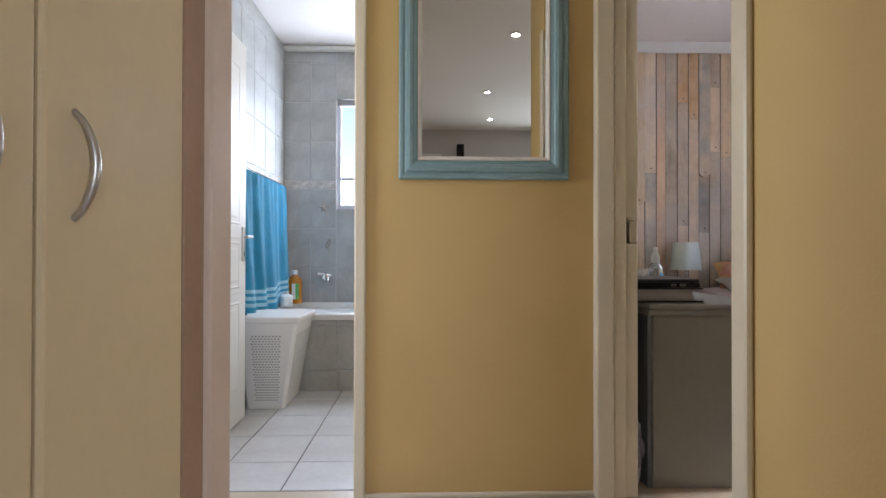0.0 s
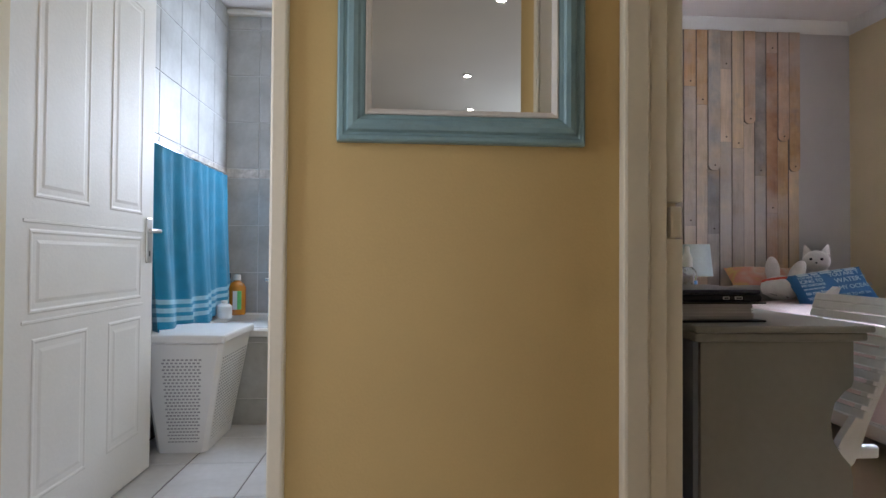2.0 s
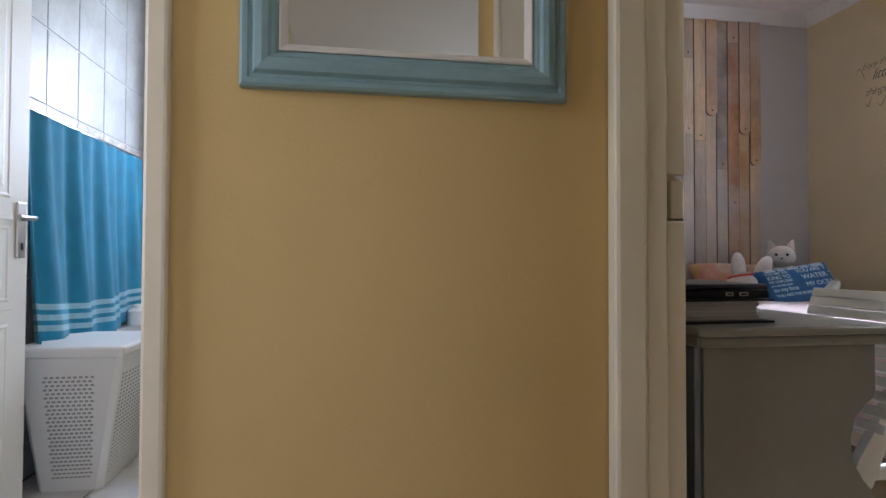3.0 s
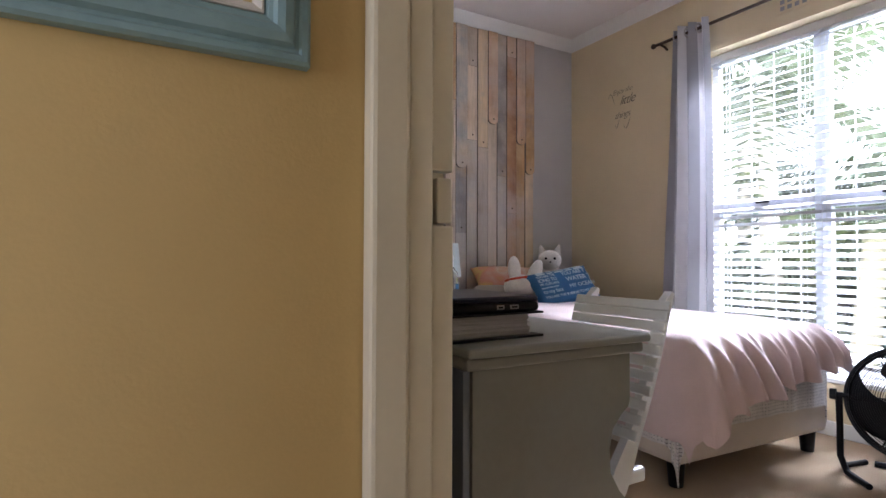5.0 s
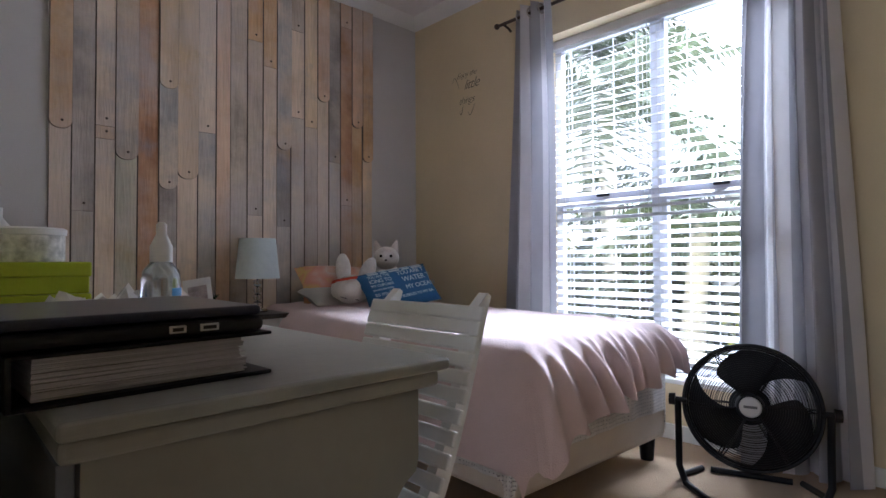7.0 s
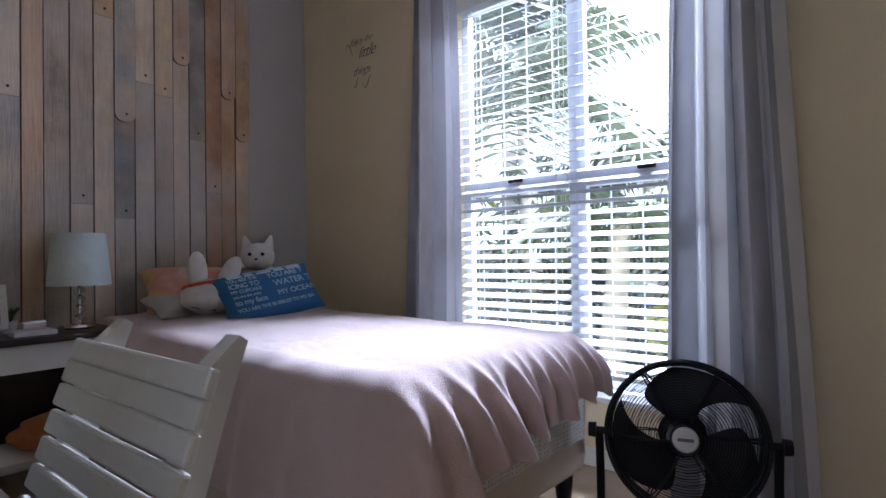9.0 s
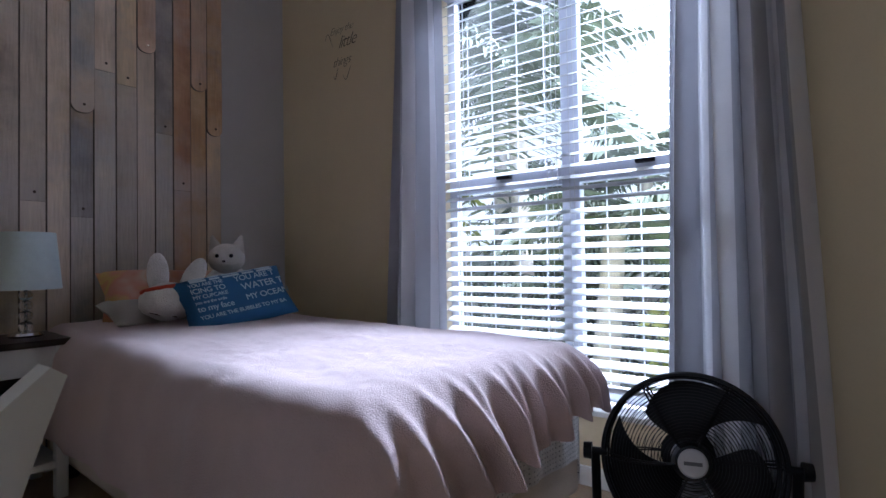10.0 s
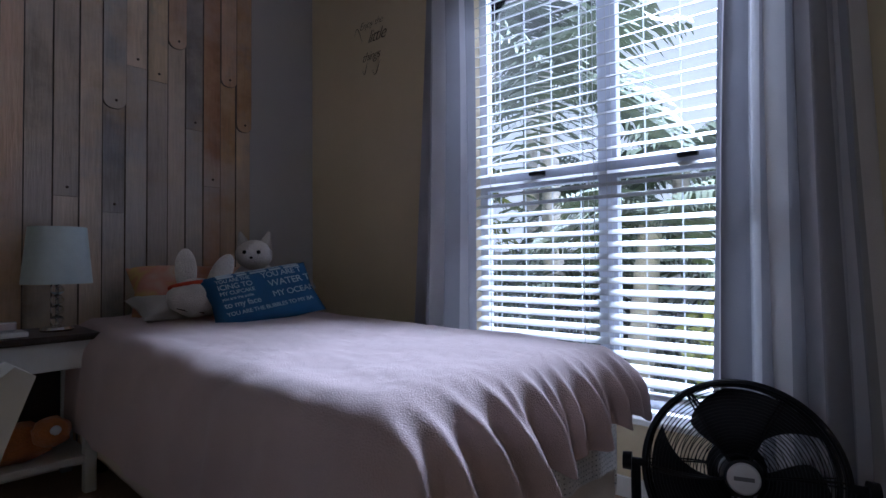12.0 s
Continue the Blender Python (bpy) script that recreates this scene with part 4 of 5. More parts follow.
def blanket_cloth():
    """A thick blanket: a soft crown, a plain long side, and a foot that flares out in slanting folds over a ragged hem."""
    x0, x1, y0, z, R = 2.345, 3.46, 2.665, 0.672, 0.105
    hem = [(2.30, 0.42), (2.38, 0.44), (2.45, 0.45), (2.54, 0.35), (2.66, 0.30), (2.80, 0.28), (2.86, 0.25), (3.05, 0.24), (3.2, 0.20), (3.45, 0.20)]
    ridges = [(2.40, 0.026, 0.035, 0.25), (2.475, 0.022, 0.05, 0.40), (2.575, 0.022, 0.065, 0.50), (2.69, 0.02, 0.07, 0.42), (2.765, 0.013, 0.03, 0.20), (2.845, 0.02, 0.075, 0.26), (2.925, 0.012, 0.035, 0.12), (2.99, 0.016, 0.05, 0.10), (3.075, 0.02, 0.07, 0.20), (3.15, 0.013, 0.035, 0.10), (3.23, 0.018, 0.06, 0.14), (3.32, 0.018, 0.06, 0.10), (3.42, 0.03, 0.075, 0.05)]
    side = [(2.95, 0.06, 0.018), (3.22, 0.05, 0.022), (3.47, 0.07, 0.016), (3.80, 0.08, 0.014), (4.2, 0.09, 0.012), (4.5, 0.05, 0.014)]
    q = R * math.pi / 2
    cols, rows = 260, 230
    grid = []
    for j in range(rows + 1):
        row = []
        for i in range(cols + 1):
            fu, fv = i / cols, j / rows
            left, right = 0.43 - 0.43 * R, 0.17
            u = x0 - left + (x1 - x0 + left + right) * fu
            foot = spread(hem, u) - 0.43 * R + (0.012 * math.sin(u * 41) + 0.006 * math.sin(u * 87)) * (1 if u > 2.5 else 0.2)
            v = 4.84 - (4.84 - (y0 - foot)) * fv
            ix, iy = min(max(u, x0 + R), x1 - R), max(v, y0 + R)
            dx, dy = u - ix, v - iy
            d = (dx ** 4 + dy ** 4) ** 0.25
            n = math.hypot(dx, dy)
            ux, uy = (dx / n, dy / n) if n > 1e-6 else (0.0, 0.0)
            if d < q:
                o, drop = R * math.sin(d / R), R * (1 - math.cos(d / R))
            else:
                o, drop = R, R + d - q
            k = min(1.0, max(0.0, (d - 0.035) / 0.17))
            k = k * k * (3 - 2 * k)
            bulge = 0.0
            for place, width, height, slant in ridges:
                g = (u - place - slant * max(0.0, -dy - 0.03)) / (width * (0.8 + 0.7 * k))
                bulge += height * math.exp(-g * g)
            wave = uy * uy * k * (bulge * 0.8 + (0.10 if u > 2.6 else 0.03 + 0.09 * max(0, (u - 2.3) / 0.3)) * drop)
            folds = 0.0
            for place, width, height in side:
                g = (v - place - 0.25 * drop) / width
                folds += height * math.exp(-g * g)
            wave += ux * ux * (1 if dx < 0 else 0.4) * k * (folds + 0.03 * drop)
            tuft = 0.010 * noise.noise(Vector((u * 3.1, v * 3.1, 4))) + 0.0045 * noise.noise(Vector((u * 9, v * 9, 7))) + 0.002 * noise.noise(Vector((u * 28, v * 28, 7)))
            crown = 0.02 * math.sin(math.pi * min(1, max(0, (u - x0) / (x1 - x0)))) + 0.012 * min(1, max(0, (v - 3.6) / 0.9))
            row.append((ix + ux * (o + wave), iy + uy * (o + wave), max(0.02, z + tuft + crown * (1 - min(1, drop / 0.1)) - drop)))
        grid.append(row)
    return sheet_of(grid, 0.008)


sheet = thing("bed_sheet", (2.96, 2.72, 0.3), "white sheet with small dark dots below the blanket", "bed sheet")
part("cloth", turned(drape((2.378, 3.512, 2.745, 0.645), 0.42, 0.36, 0.25, 0.012, 0.002, 5, (90, 110), 4.82)), SHEET, sheet, smooth=True)
blanket = thing("blanket", (2.96, 3.7, 0.3), "dusty pink plush blanket spread over the bed in folds", "blanket")
part("cloth", turned(blanket_cloth()), BLANKET, blanket, smooth=True)


def cushion(centre, size, m, seed, puff=1.0):
    """A stuffed cushion: pinched at its edges and corners, with small creases."""
    bm = bmesh.new()
    n = 24
    grids = []
    for side in (1, -1):
        rows = []
        for j in range(n + 1):
            row = []
            for i in range(n + 1):
                a, b = 2 * i / n - 1, 2 * j / n - 1
                t = max(0, (1 - a ** 4) * (1 - b ** 4)) ** 0.55
                pinch = 1 - 0.07 * (1 - abs(a)) * (abs(b) ** 3) - 0.0
                pinch2 = 1 - 0.07 * (1 - abs(b)) * (abs(a) ** 3)
                crease = 0.04 * noise.noise(Vector((a * 3 + seed, b * 3, side)))
                row.append(Vector((a * size[0] * pinch2, b * size[1] * pinch, side * size[2] * (t + crease * t) * puff)))
            rows.append(row)
        grids.append(rows)
    for side, rows in zip((1, -1), grids):
        vs = [[bm.verts.new(Matrix.Translation(centre) @ m @ p) for p in row] for row in rows]
        for a, b in zip(vs, vs[1:]):
            for i in range(n):
                f = (a[i], a[i + 1], b[i + 1], b[i])
                bm.faces.new(f if side > 0 else f[::-1])
    bmesh.ops.remove_doubles(bm, verts=bm.verts, dist=1e-5)
    return bm


def facing(n, up=(0, 0, 1), roll=0):
    """Axes with z along n, y upward."""
    z = Vector(n).normalized()
    x = Vector(up).cross(z).normalized()
    y = z.cross(x)
    return Matrix(((x.x, y.x, z.x, 0), (x.y, y.y, z.y, 0), (x.z, y.z, z.z, 0), (0, 0, 0, 1))) @ pose(0, 0, 0, 0, 0, roll)


pl = thing("bed_pillow", (2.95, 4.72, 0.69), "pillow in a multicoloured orange and green print leaning on the wall", "pillow")
part("cover", cushion((2.97, 4.66, 0.80), (0.38, 0.155, 0.085), facing((-0.1, -0.75, 0.75), roll=-3), 1), PILLOW, pl, smooth=True)

wp = thing("white_pillow", (2.76, 4.60, 0.69), "pale grey sleeping pillow lying under the printed one", "pillow")
part("cover", cushion((2.84, 4.57, 0.735), (0.27, 0.15, 0.06), facing((0, -0.25, 0.97), (0, 1, 0), roll=-3), 9), SHEETP, wp, smooth=True)
ax, up = Vector((0.97, -0.2, 0.08)).normalized(), Vector((-0.33, 0.62, 0.71))
nz = ax.cross(up).normalized()
up = nz.cross(ax)
cm = Matrix((ax, up, nz)).transposed().to_4x4() @ pose(0, 0, 0, 0, 0, 5)
cc = Vector((2.97, 4.17, 0.80))
cu = thing("printed_cushion", cc - Vector((0, 0, 0.12)), "blue oblong cushion printed with white lettering", "cushion")
part("cover", cushion(cc, (0.25, 0.14, 0.055), cm, 4), CUSH, cu, smooth=True)
for txt, x, y, size in (("YOU ARE T", -0.005, 0.058, 0.040), ("WATER T", 0.012, 0.006, 0.049), ("MY OCEAN", 0.012, -0.048, 0.042), ("YOU ARE THE BUBBLES TO MY BA", -0.205, -0.097, 0.027), ("YOU ARE THE", -0.205, 0.068, 0.025), ("ICING TO", -0.205, 0.032, 0.036), ("MY CUPCAKE", -0.205, 0.004, 0.026), ("you are the smile", -0.205, -0.022, 0.021), ("to my face", -0.205, -0.060, 0.040)):
    reach = x + 0.3 * size * len(txt)
    lift = 0.057 * max(0.1, (1 - (reach / 0.25) ** 4) * (1 - ((y + size / 3) / 0.14) ** 4)) ** 0.55
    words("lettering", txt, size, Matrix.Translation(cc) @ cm @ Matrix.Translation((x, y, lift + 0.0015)), cu, INK, "LEFT").data.space_character = 0.94
for k in range(2):
    for a, b in ((-0.19, -0.12), (-0.105, -0.06), (-0.045, 0.03), (0.045, 0.10), (0.115, 0.19)):
        part("print_line", box(a, b, 0.094 + 0.017 * k, 0.103 + 0.017 * k, 0.047 - 0.011 * k, 0.0485 - 0.011 * k, m=Matrix.Translation(cc) @ cm), INK, cu)


def plush_cat():
    """One plain soft shape: round head with two ears on a sitting body."""
    th = thing("plush_cat", (3.06, 4.40, 0.75), "white and grey plush kitten sitting behind the cushions", "plush toy")
    m = facing((-0.6, -0.75, 0.1))
    bm = blob((3.08, 4.45, 0.83), (0.11, 0.1, 0.13), lumps=0.1)
    blob((3.05, 4.40, 0.985), (0.088, 0.08, 0.075), bm=bm, lumps=0.06)
    for s in (-1, 1):
        e = Matrix.Translation((3.05, 4.40, 0.985)) @ m
        bmesh.ops.create_cone(bm, cap_ends=True, segments=14, radius1=0.04, radius2=0.006, depth=0.085, matrix=e @ Matrix.Translation((s * 0.058, 0.075, 0)) @ pose(0, 0, 0, -90, 0, -s * 16) @ Matrix.Diagonal((1, 0.45, 1, 1)))
    part("body", bm, FUR, th, smooth=True)
    face = bmesh.new()
    for s in (-1, 1):
        blob(Matrix.Translation((3.05, 4.40, 0.985)) @ m @ Vector((s * 0.032, 0.005, 0.076)), (0.010, 0.010, 0.010), bm=face, sub=2)
    blob(Matrix.Translation((3.05, 4.40, 0.985)) @ m @ Vector((0, -0.022, 0.083)), (0.008, 0.008, 0.006), bm=face, sub=2)
    part("eyes_and_nose", face, BLACK, th, "dark bead eyes and nose", smooth=True)


plush_cat()


def plush_animal():
    th = thing("plush_animal", (2.72, 4.42, 0.70), "white plush animal with a red band and stitched eye", "plush toy")
    m = facing((-0.55, -0.8, 0.15))
    o = Matrix.Translation((2.745, 4.36, 0.795)) @ m @ pose(0, 0, 0, 0, 0, -8)
    bm = blob(o @ Vector((0, 0, 0)), (0.115, 0.13, 0.085), lumps=0.1)
    for x, r in ((-0.06, 12), (0.085, -16)):
        own = bmesh.new()
        bmesh.ops.create_icosphere(own, subdivisions=3, radius=1)
        bmesh.ops.transform(own, matrix=o @ Matrix.Translation((x, 0.115, 0)) @ pose(0, 0, 0, 0, 0, r) @ Matrix.Diagonal((0.046, 0.10, 0.022, 1)), verts=own.verts)
        merge(bm, own)
    part("body", bm, FUR, th, smooth=True)
    part("band", tube([o @ Vector((0.108 * math.cos(a), 0.055 + 0.03 * math.cos(a), 0.083 * math.sin(a))) for a in (2 * math.pi * i / 28 for i in range(28))], 0.011, 8, closed=True), RED, th, "red band", smooth=True)
    part("eye", tube([o @ Vector((0.03 + 0.035 * math.cos(a), 0.02 + 0.012 * math.sin(a), 0.080)) for a in (math.pi + math.pi * i / 10 for i in range(11))], 0.014, 8), BLACK, th, "stitched black eye", smooth=True)
    for x in (-0.05, -0.02, 0.01):
        part("whisker", tube([o @ Vector((x, -0.06, 0.078)), o @ Vector((x + 0.05, -0.068, 0.072))], 0.003, 5), BLACK, th)


plush_animal()


# ---- nightstand and what stands on it ----
def nightstand():
    th = thing("nightstand", (2.18, 4.7, 0), "white nightstand with a dark wooden top and an open shelf", "nightstand")
    x0, x1, y0, y1 = 1.93, 2.42, 4.54, 4.915
    part("top", box(x0 - 0.03, x1 + 0.035, y0 - 0.03, y1, 0.635, 0.663, 0.008), DARKWOOD, th, "dark stained top")
    for x in (x0, x1 - 0.045):
        for y in (y0, y1 - 0.045):
            part("leg", box(x, x + 0.045, y, y + 0.045, 0.003, 0.635, 0.005), CHAIRP, th)
    part("apron", box(x0 + 0.045, x1 - 0.045, y0 + 0.005, y0 + 0.025, 0.52, 0.634, 0.003), CHAIRP, th)
    part("apron", box(x1 - 0.03, x1 - 0.01, y0 + 0.045, y1 - 0.045, 0.52, 0.634, 0.003), CHAIRP, th)
    part("back", box(x0 + 0.01, x1 - 0.01, y1 - 0.02, y1 - 0.006, 0.13, 0.634), DARKWOOD, th)
    part("shelf", box(x0 + 0.01, x1 - 0.01, y0 + 0.005, y1 - 0.02, 0.13, 0.16, 0.004), CHAIRP, th)


nightstand()


def table_lamp(x, y, z):
    th = thing("table_lamp", (x, y, z), "lamp with a pale aqua drum shade and glass ball stem", "lamp")
    part("base", lathe([(0.06, z), (0.062, z + 0.008), (0.055, z + 0.018), (0.02, z + 0.024)], x, y, 28), CHROME, th, "chrome foot", smooth=True)
    for k in range(4):
        part("glass_ball", blob((x, y, z + 0.045 + 0.043 * k), (0.026, 0.026, 0.0225), sub=3), CLEAR, th, "clear glass ball", smooth=True)
    part("stem", tube([(x, y, z + 0.02), (x, y, z + 0.28)], 0.005, 8), CHROME, th, smooth=True)
    bm = bmesh.new()
    seg = 40
    rings = []
    for r, h in ((0.128, 0.20), (0.128, 0.205), (0.106, 0.435), (0.106, 0.44), (0.103, 0.44), (0.125, 0.205), (0.125, 0.20)):
        rings.append([bm.verts.new((x + r * math.cos(a), y + r * math.sin(a), z + h)) for a in (2 * math.pi * i / seg for i in range(seg))])
    for a, b in zip(rings, rings[1:]):
        for i in range(seg):
            bm.faces.new((a[i], a[(i + 1) % seg], b[(i + 1) % seg], b[i]))
    part("shade", bm, SHADE, th, "pale aqua cloth shade", smooth=True)


table_lamp(2.315, 4.71, 0.664)

ph = thing("photo_card", (1.97, 4.74, 0.664), "white framed photo card leaning on the nightstand", "photo frame")
fm = Matrix.Translation((1.98, 4.74, 0.775)) @ facing((-0.5, -0.8, 0.3), roll=10)
part("frame", box(-0.075, 0.075, -0.1, 0.1, -0.008, 0.0, 0.002, m=fm), PAPER, ph)
part("picture", box(-0.05, 0.05, -0.075, 0.055, 0.0, 0.002, m=fm), mat("blurred_print", (0.42, 0.36, 0.36), 0.6, vary=0.5, scale=20), ph, "faint grey print")
cl = thing("trinket_box", (2.12, 4.62, 0.664), "small chrome trinket box on a white book", "box")
part("book", box(2.04, 2.19, 4.57, 4.68, 0.664, 0.684, 0.003), PAPER, cl)
part("body", box(2.07, 2.16, 4.60, 4.66, 0.685, 0.725, 0.008), CHROME, cl)
pt = thing("small_plant", (2.07, 4.78, 0.664), "small dark green plant in a white pot", "plant")
part("pot", lathe([(0.022, 0.664), (0.03, 0.715), (0.026, 0.715)], 2.07, 4.78, 18), PLASTIC, pt, smooth=True)
pb = bmesh.new()
for i in range(26):
    a, t = i * 2.4, 0.2 + 0.5 * random.random()
    tube([(2.07, 4.78, 0.705), (2.07 + 0.03 * t * math.cos(a), 4.78 + 0.03 * t * math.sin(a), 0.75), (2.07 + 0.07 * t * math.cos(a), 4.78 + 0.07 * t * math.sin(a), 0.775)], [0.004, 0.004, 0.001], 4, bm=pb)
part("leaves", pb, GREENP, pt, kind="stuff")
py = thing("plush_toy", (2.22, 4.66, 0.16), "orange plush toy lying on the nightstand shelf", "plush toy")
tb = blob((2.17, 4.66, 0.235), (0.13, 0.085, 0.075), lumps=0.25)
blob((2.27, 4.60, 0.27), (0.07, 0.06, 0.06), bm=tb, lumps=0.2)
part("body", tb, ORANGE, py, smooth=True)
part("eye", blob((2.275, 4.545, 0.285), (0.02, 0.012, 0.02), sub=2), PLASTIC, py, smooth=True)


# ---- desk and what lies on it ----
DX0, DX1, DY0, DY1, DZ = 0.975, 1.485, 2.285, 3.62, 0.79


def desk():
    th = thing("desk", (1.25, 2.95, 0), "grey painted wooden desk with a shaped end panel", "desk")
    part("top", box(DX0 - 0.005, DX1 + 0.05, DY0 - 0.03, DY1 + 0.03, DZ - 0.022, DZ, 0.008, seg=3), DESKTOP, th)
    part("top_moulding", box(DX0 - 0.001, DX1 + 0.036, DY0 - 0.016, DY1 + 0.016, DZ - 0.05, DZ - 0.022, 0.008, seg=3), DESKTOP, th)
    # end panels: the knee side is cut back in a curve
    for y in (DY0, DY1 - 0.03):
        edge = [(DX1, DZ - 0.05), (DX1, 0.62), (DX1 - 0.006, 0.60), (DX1 - 0.03, 0.585), (DX1 - 0.062, 0.55), (DX1 - 0.075, 0.50), (DX1 - 0.07, 0.44), (DX1 - 0.04, 0.39), (DX1 - 0.012, 0.36), (DX1 - 0.004, 0.32), (DX1 - 0.004, 0.003)]
        pts = [(DX0 + 0.022, DZ - 0.05)] + edge + [(DX0 + 0.022, 0.003)]
        own = bmesh.new()
        vs = [own.verts.new((x, y, z)) for x, z in pts]
        f = own.faces.new(vs)
        g = bmesh.ops.extrude_face_region(own, geom=[f])
        bmesh.ops.translate(own, vec=(0, 0.03, 0), verts=[v for v in g["geom"] if isinstance(v, bmesh.types.BMVert)])
        bmesh.ops.recalc_face_normals(own, faces=own.faces[:])
        part("end_panel", own, DESKTOP, th)
    part("back_panel", box(DX0, DX0 + 0.018, DY0 + 0.004, DY1 - 0.004, 0.003, DZ - 0.051, 0.002), DESKBACK, th, "blue-grey back board")
    part("drawer_front", box(DX1 - 0.1, DX1 - 0.08, DY0 + 0.035, DY1 - 0.035, DZ - 0.17, DZ - 0.052, 0.003), DESKTOP, th)


desk()


def binder():
    th = thing("ring_binder", (1.14, 2.55, DZ), "black lever-arch binder full of paper lying on the desk", "binder")
    m = Matrix.Translation((1.085, 2.34, DZ)) @ pose(0, 0, 0, 0, 0, 3)
    part("cover", box(-0.145, 0.165, 0.0, 0.34, 0.0, 0.006, 0.002, m=m), BLACK, th)
    part("cover", box(-0.145, 0.165, 0.0, 0.34, 0.058, 0.063, 0.002, m=m), BLACK, th)
    part("spine", box(-0.15, -0.144, 0.0, 0.34, 0.0, 0.063, 0.002, m=m), BLACK, th)
    bm = bmesh.new()
    for k in range(22):
        z = 0.008 + k * 0.0023
        dx = random.uniform(-0.006, 0.006)
        box(-0.125, 0.128 + dx - 0.0004 * k, 0.006 + random.uniform(0, 0.008), 0.335, z, z + 0.0019, m=m, bm=bm)
    part("page_block", bm, PAGES, th, "thick stack of white pages", kind="stuff")


binder()


def laptop():
    th = thing("laptop", (1.16, 2.52, DZ + 0.064), "closed dark laptop resting on the binder", "laptop")
    m = Matrix.Translation((1.05, 2.345, DZ + 0.0645)) @ pose(0, 0, 0, 0.6, 0, 2)
    part("base", box(-0.2, 0.19, 0.0, 0.29, 0.0, 0.022, 0.009, m=m, seg=3), BLACK, th)
    part("lid", box(-0.2, 0.185, 0.0, 0.29, 0.0235, 0.038, 0.006, m=m, seg=3), NAVY, th, "dark navy lid")
    for x, w, mt in ((0.055, 0.022, BLACK), (0.095, 0.026, CHROME)):
        pp = part("port", box(x, x + w, -0.001, 0.004, 0.007, 0.017, 0.001, m=m), SATIN, th)
        part("socket", box(x + 0.004, x + w - 0.004, -0.0018, 0.002, 0.0095, 0.0145, m=m), BLACK, pp)


laptop()


def spray_bottle(x, y, z):
    th = thing("spray_bottle", (x, y, z), "clear plastic spray bottle with a white cap and blue label", "bottle")
    part("body", lathe([(0.034, z), (0.037, z + 0.006), (0.037, z + 0.13), (0.034, z + 0.15), (0.02, z + 0.168), (0.018, z + 0.175)], x, y, 28), mat("clear_bottle_plastic", (0.80, 0.86, 0.90), 0.12, vary=0.04, bump=0.0, trans=0.85), th, smooth=True)
    part("cap", lathe([(0.021, z + 0.168), (0.021, z + 0.2), (0.016, z + 0.212), (0.010, z + 0.225), (0.010, z + 0.245), (0.006, z + 0.25)], x, y, 20), PLASTIC, th, "white spray cap", smooth=True)
    bm = bmesh.new()
    g = [[(x + 0.0378 * math.cos(a), y + 0.0378 * math.sin(a), zz) for a in (radians(-75 + 8 * i) for i in range(10))] for zz in (z + 0.06, z + 0.115)]
    part("label_patch", sheet_of(g), mat("blue_label", (0.06, 0.28, 0.62), 0.5), th, "blue printed label", smooth=True)


spray_bottle(1.22, 2.78, DZ)

for k, (z0, z1) in enumerate(((DZ, DZ + 0.095), (DZ + 0.096, DZ + 0.17))):
    bx = thing("lime_box", (1.03, 3.25, z0), "lime green cardboard box with a lid on the desk", "box", "stacked lime boxes")
    part("body", box(0.93, 1.155, 3.10, 3.42, z0, z1 - 0.02, 0.003), LIME, bx)
    part("lid", box(0.926, 1.159, 3.096, 3.424, z1 - 0.035, z1, 0.004), LIME, bx)
tn = thing("round_tin", (1.055, 3.24, DZ + 0.171), "round white tin with a lace pattern on the green boxes", "tin")
part("body", lathe([(0.07, DZ + 0.171), (0.072, DZ + 0.175), (0.072, DZ + 0.235)], 1.055, 3.24, 32), mat("lace_print", (0.66, 0.65, 0.63), 0.5, vary=0.35, scale=60), tn, smooth=True)
part("lid", lathe([(0.075, DZ + 0.236), (0.076, DZ + 0.25), (0.07, DZ + 0.254)], 1.055, 3.24, 32), PLASTIC, tn, smooth=True)
sb = thing("white_bottle", (0.99, 3.32, DZ + 0.171), "white dispenser bottle behind the tin", "bottle")
part("body", lathe([(0.03, DZ + 0.171), (0.03, DZ + 0.26), (0.012, DZ + 0.285), (0.012, DZ + 0.31)], 1.0, 3.36, 20), PLASTIC, sb, smooth=True)

for k in range(5):
    pp = thing("paper_sheet", (1.1 + 0.02 * k, 2.93, DZ), "loose crumpled white paper on the desk", "paper", "loose papers")
    m = Matrix.Translation((1.1 + 0.03 * k, 2.92 + 0.03 * k, DZ + 0.004 + 0.008 * k)) @ pose(0, 0, 0, 0, 0, 20 * k - 40)
    part("leaf", sheet_of([[m @ Vector((-0.1 + 0.2 * i / 10, -0.13 + 0.26 * j / 10, 0.035 + 0.07 * noise.noise(Vector((i * 0.4, j * 0.4, k * 3))))) for i in range(11)] for j in range(11)], 0.001), PAPER, pp, smooth=True)
bag = thing("plastic_bag", (0.935, 2.33, 0.0), "crumpled pale plastic bag behind the desk", "bag")
part("body", blob((0.937, 2.36, 0.16), (0.028, 0.09, 0.155), lumps=0.5, sub=3), mat("pale_bag", (0.42, 0.42, 0.52), 0.4, vary=0.3, scale=20), bag, smooth=True)


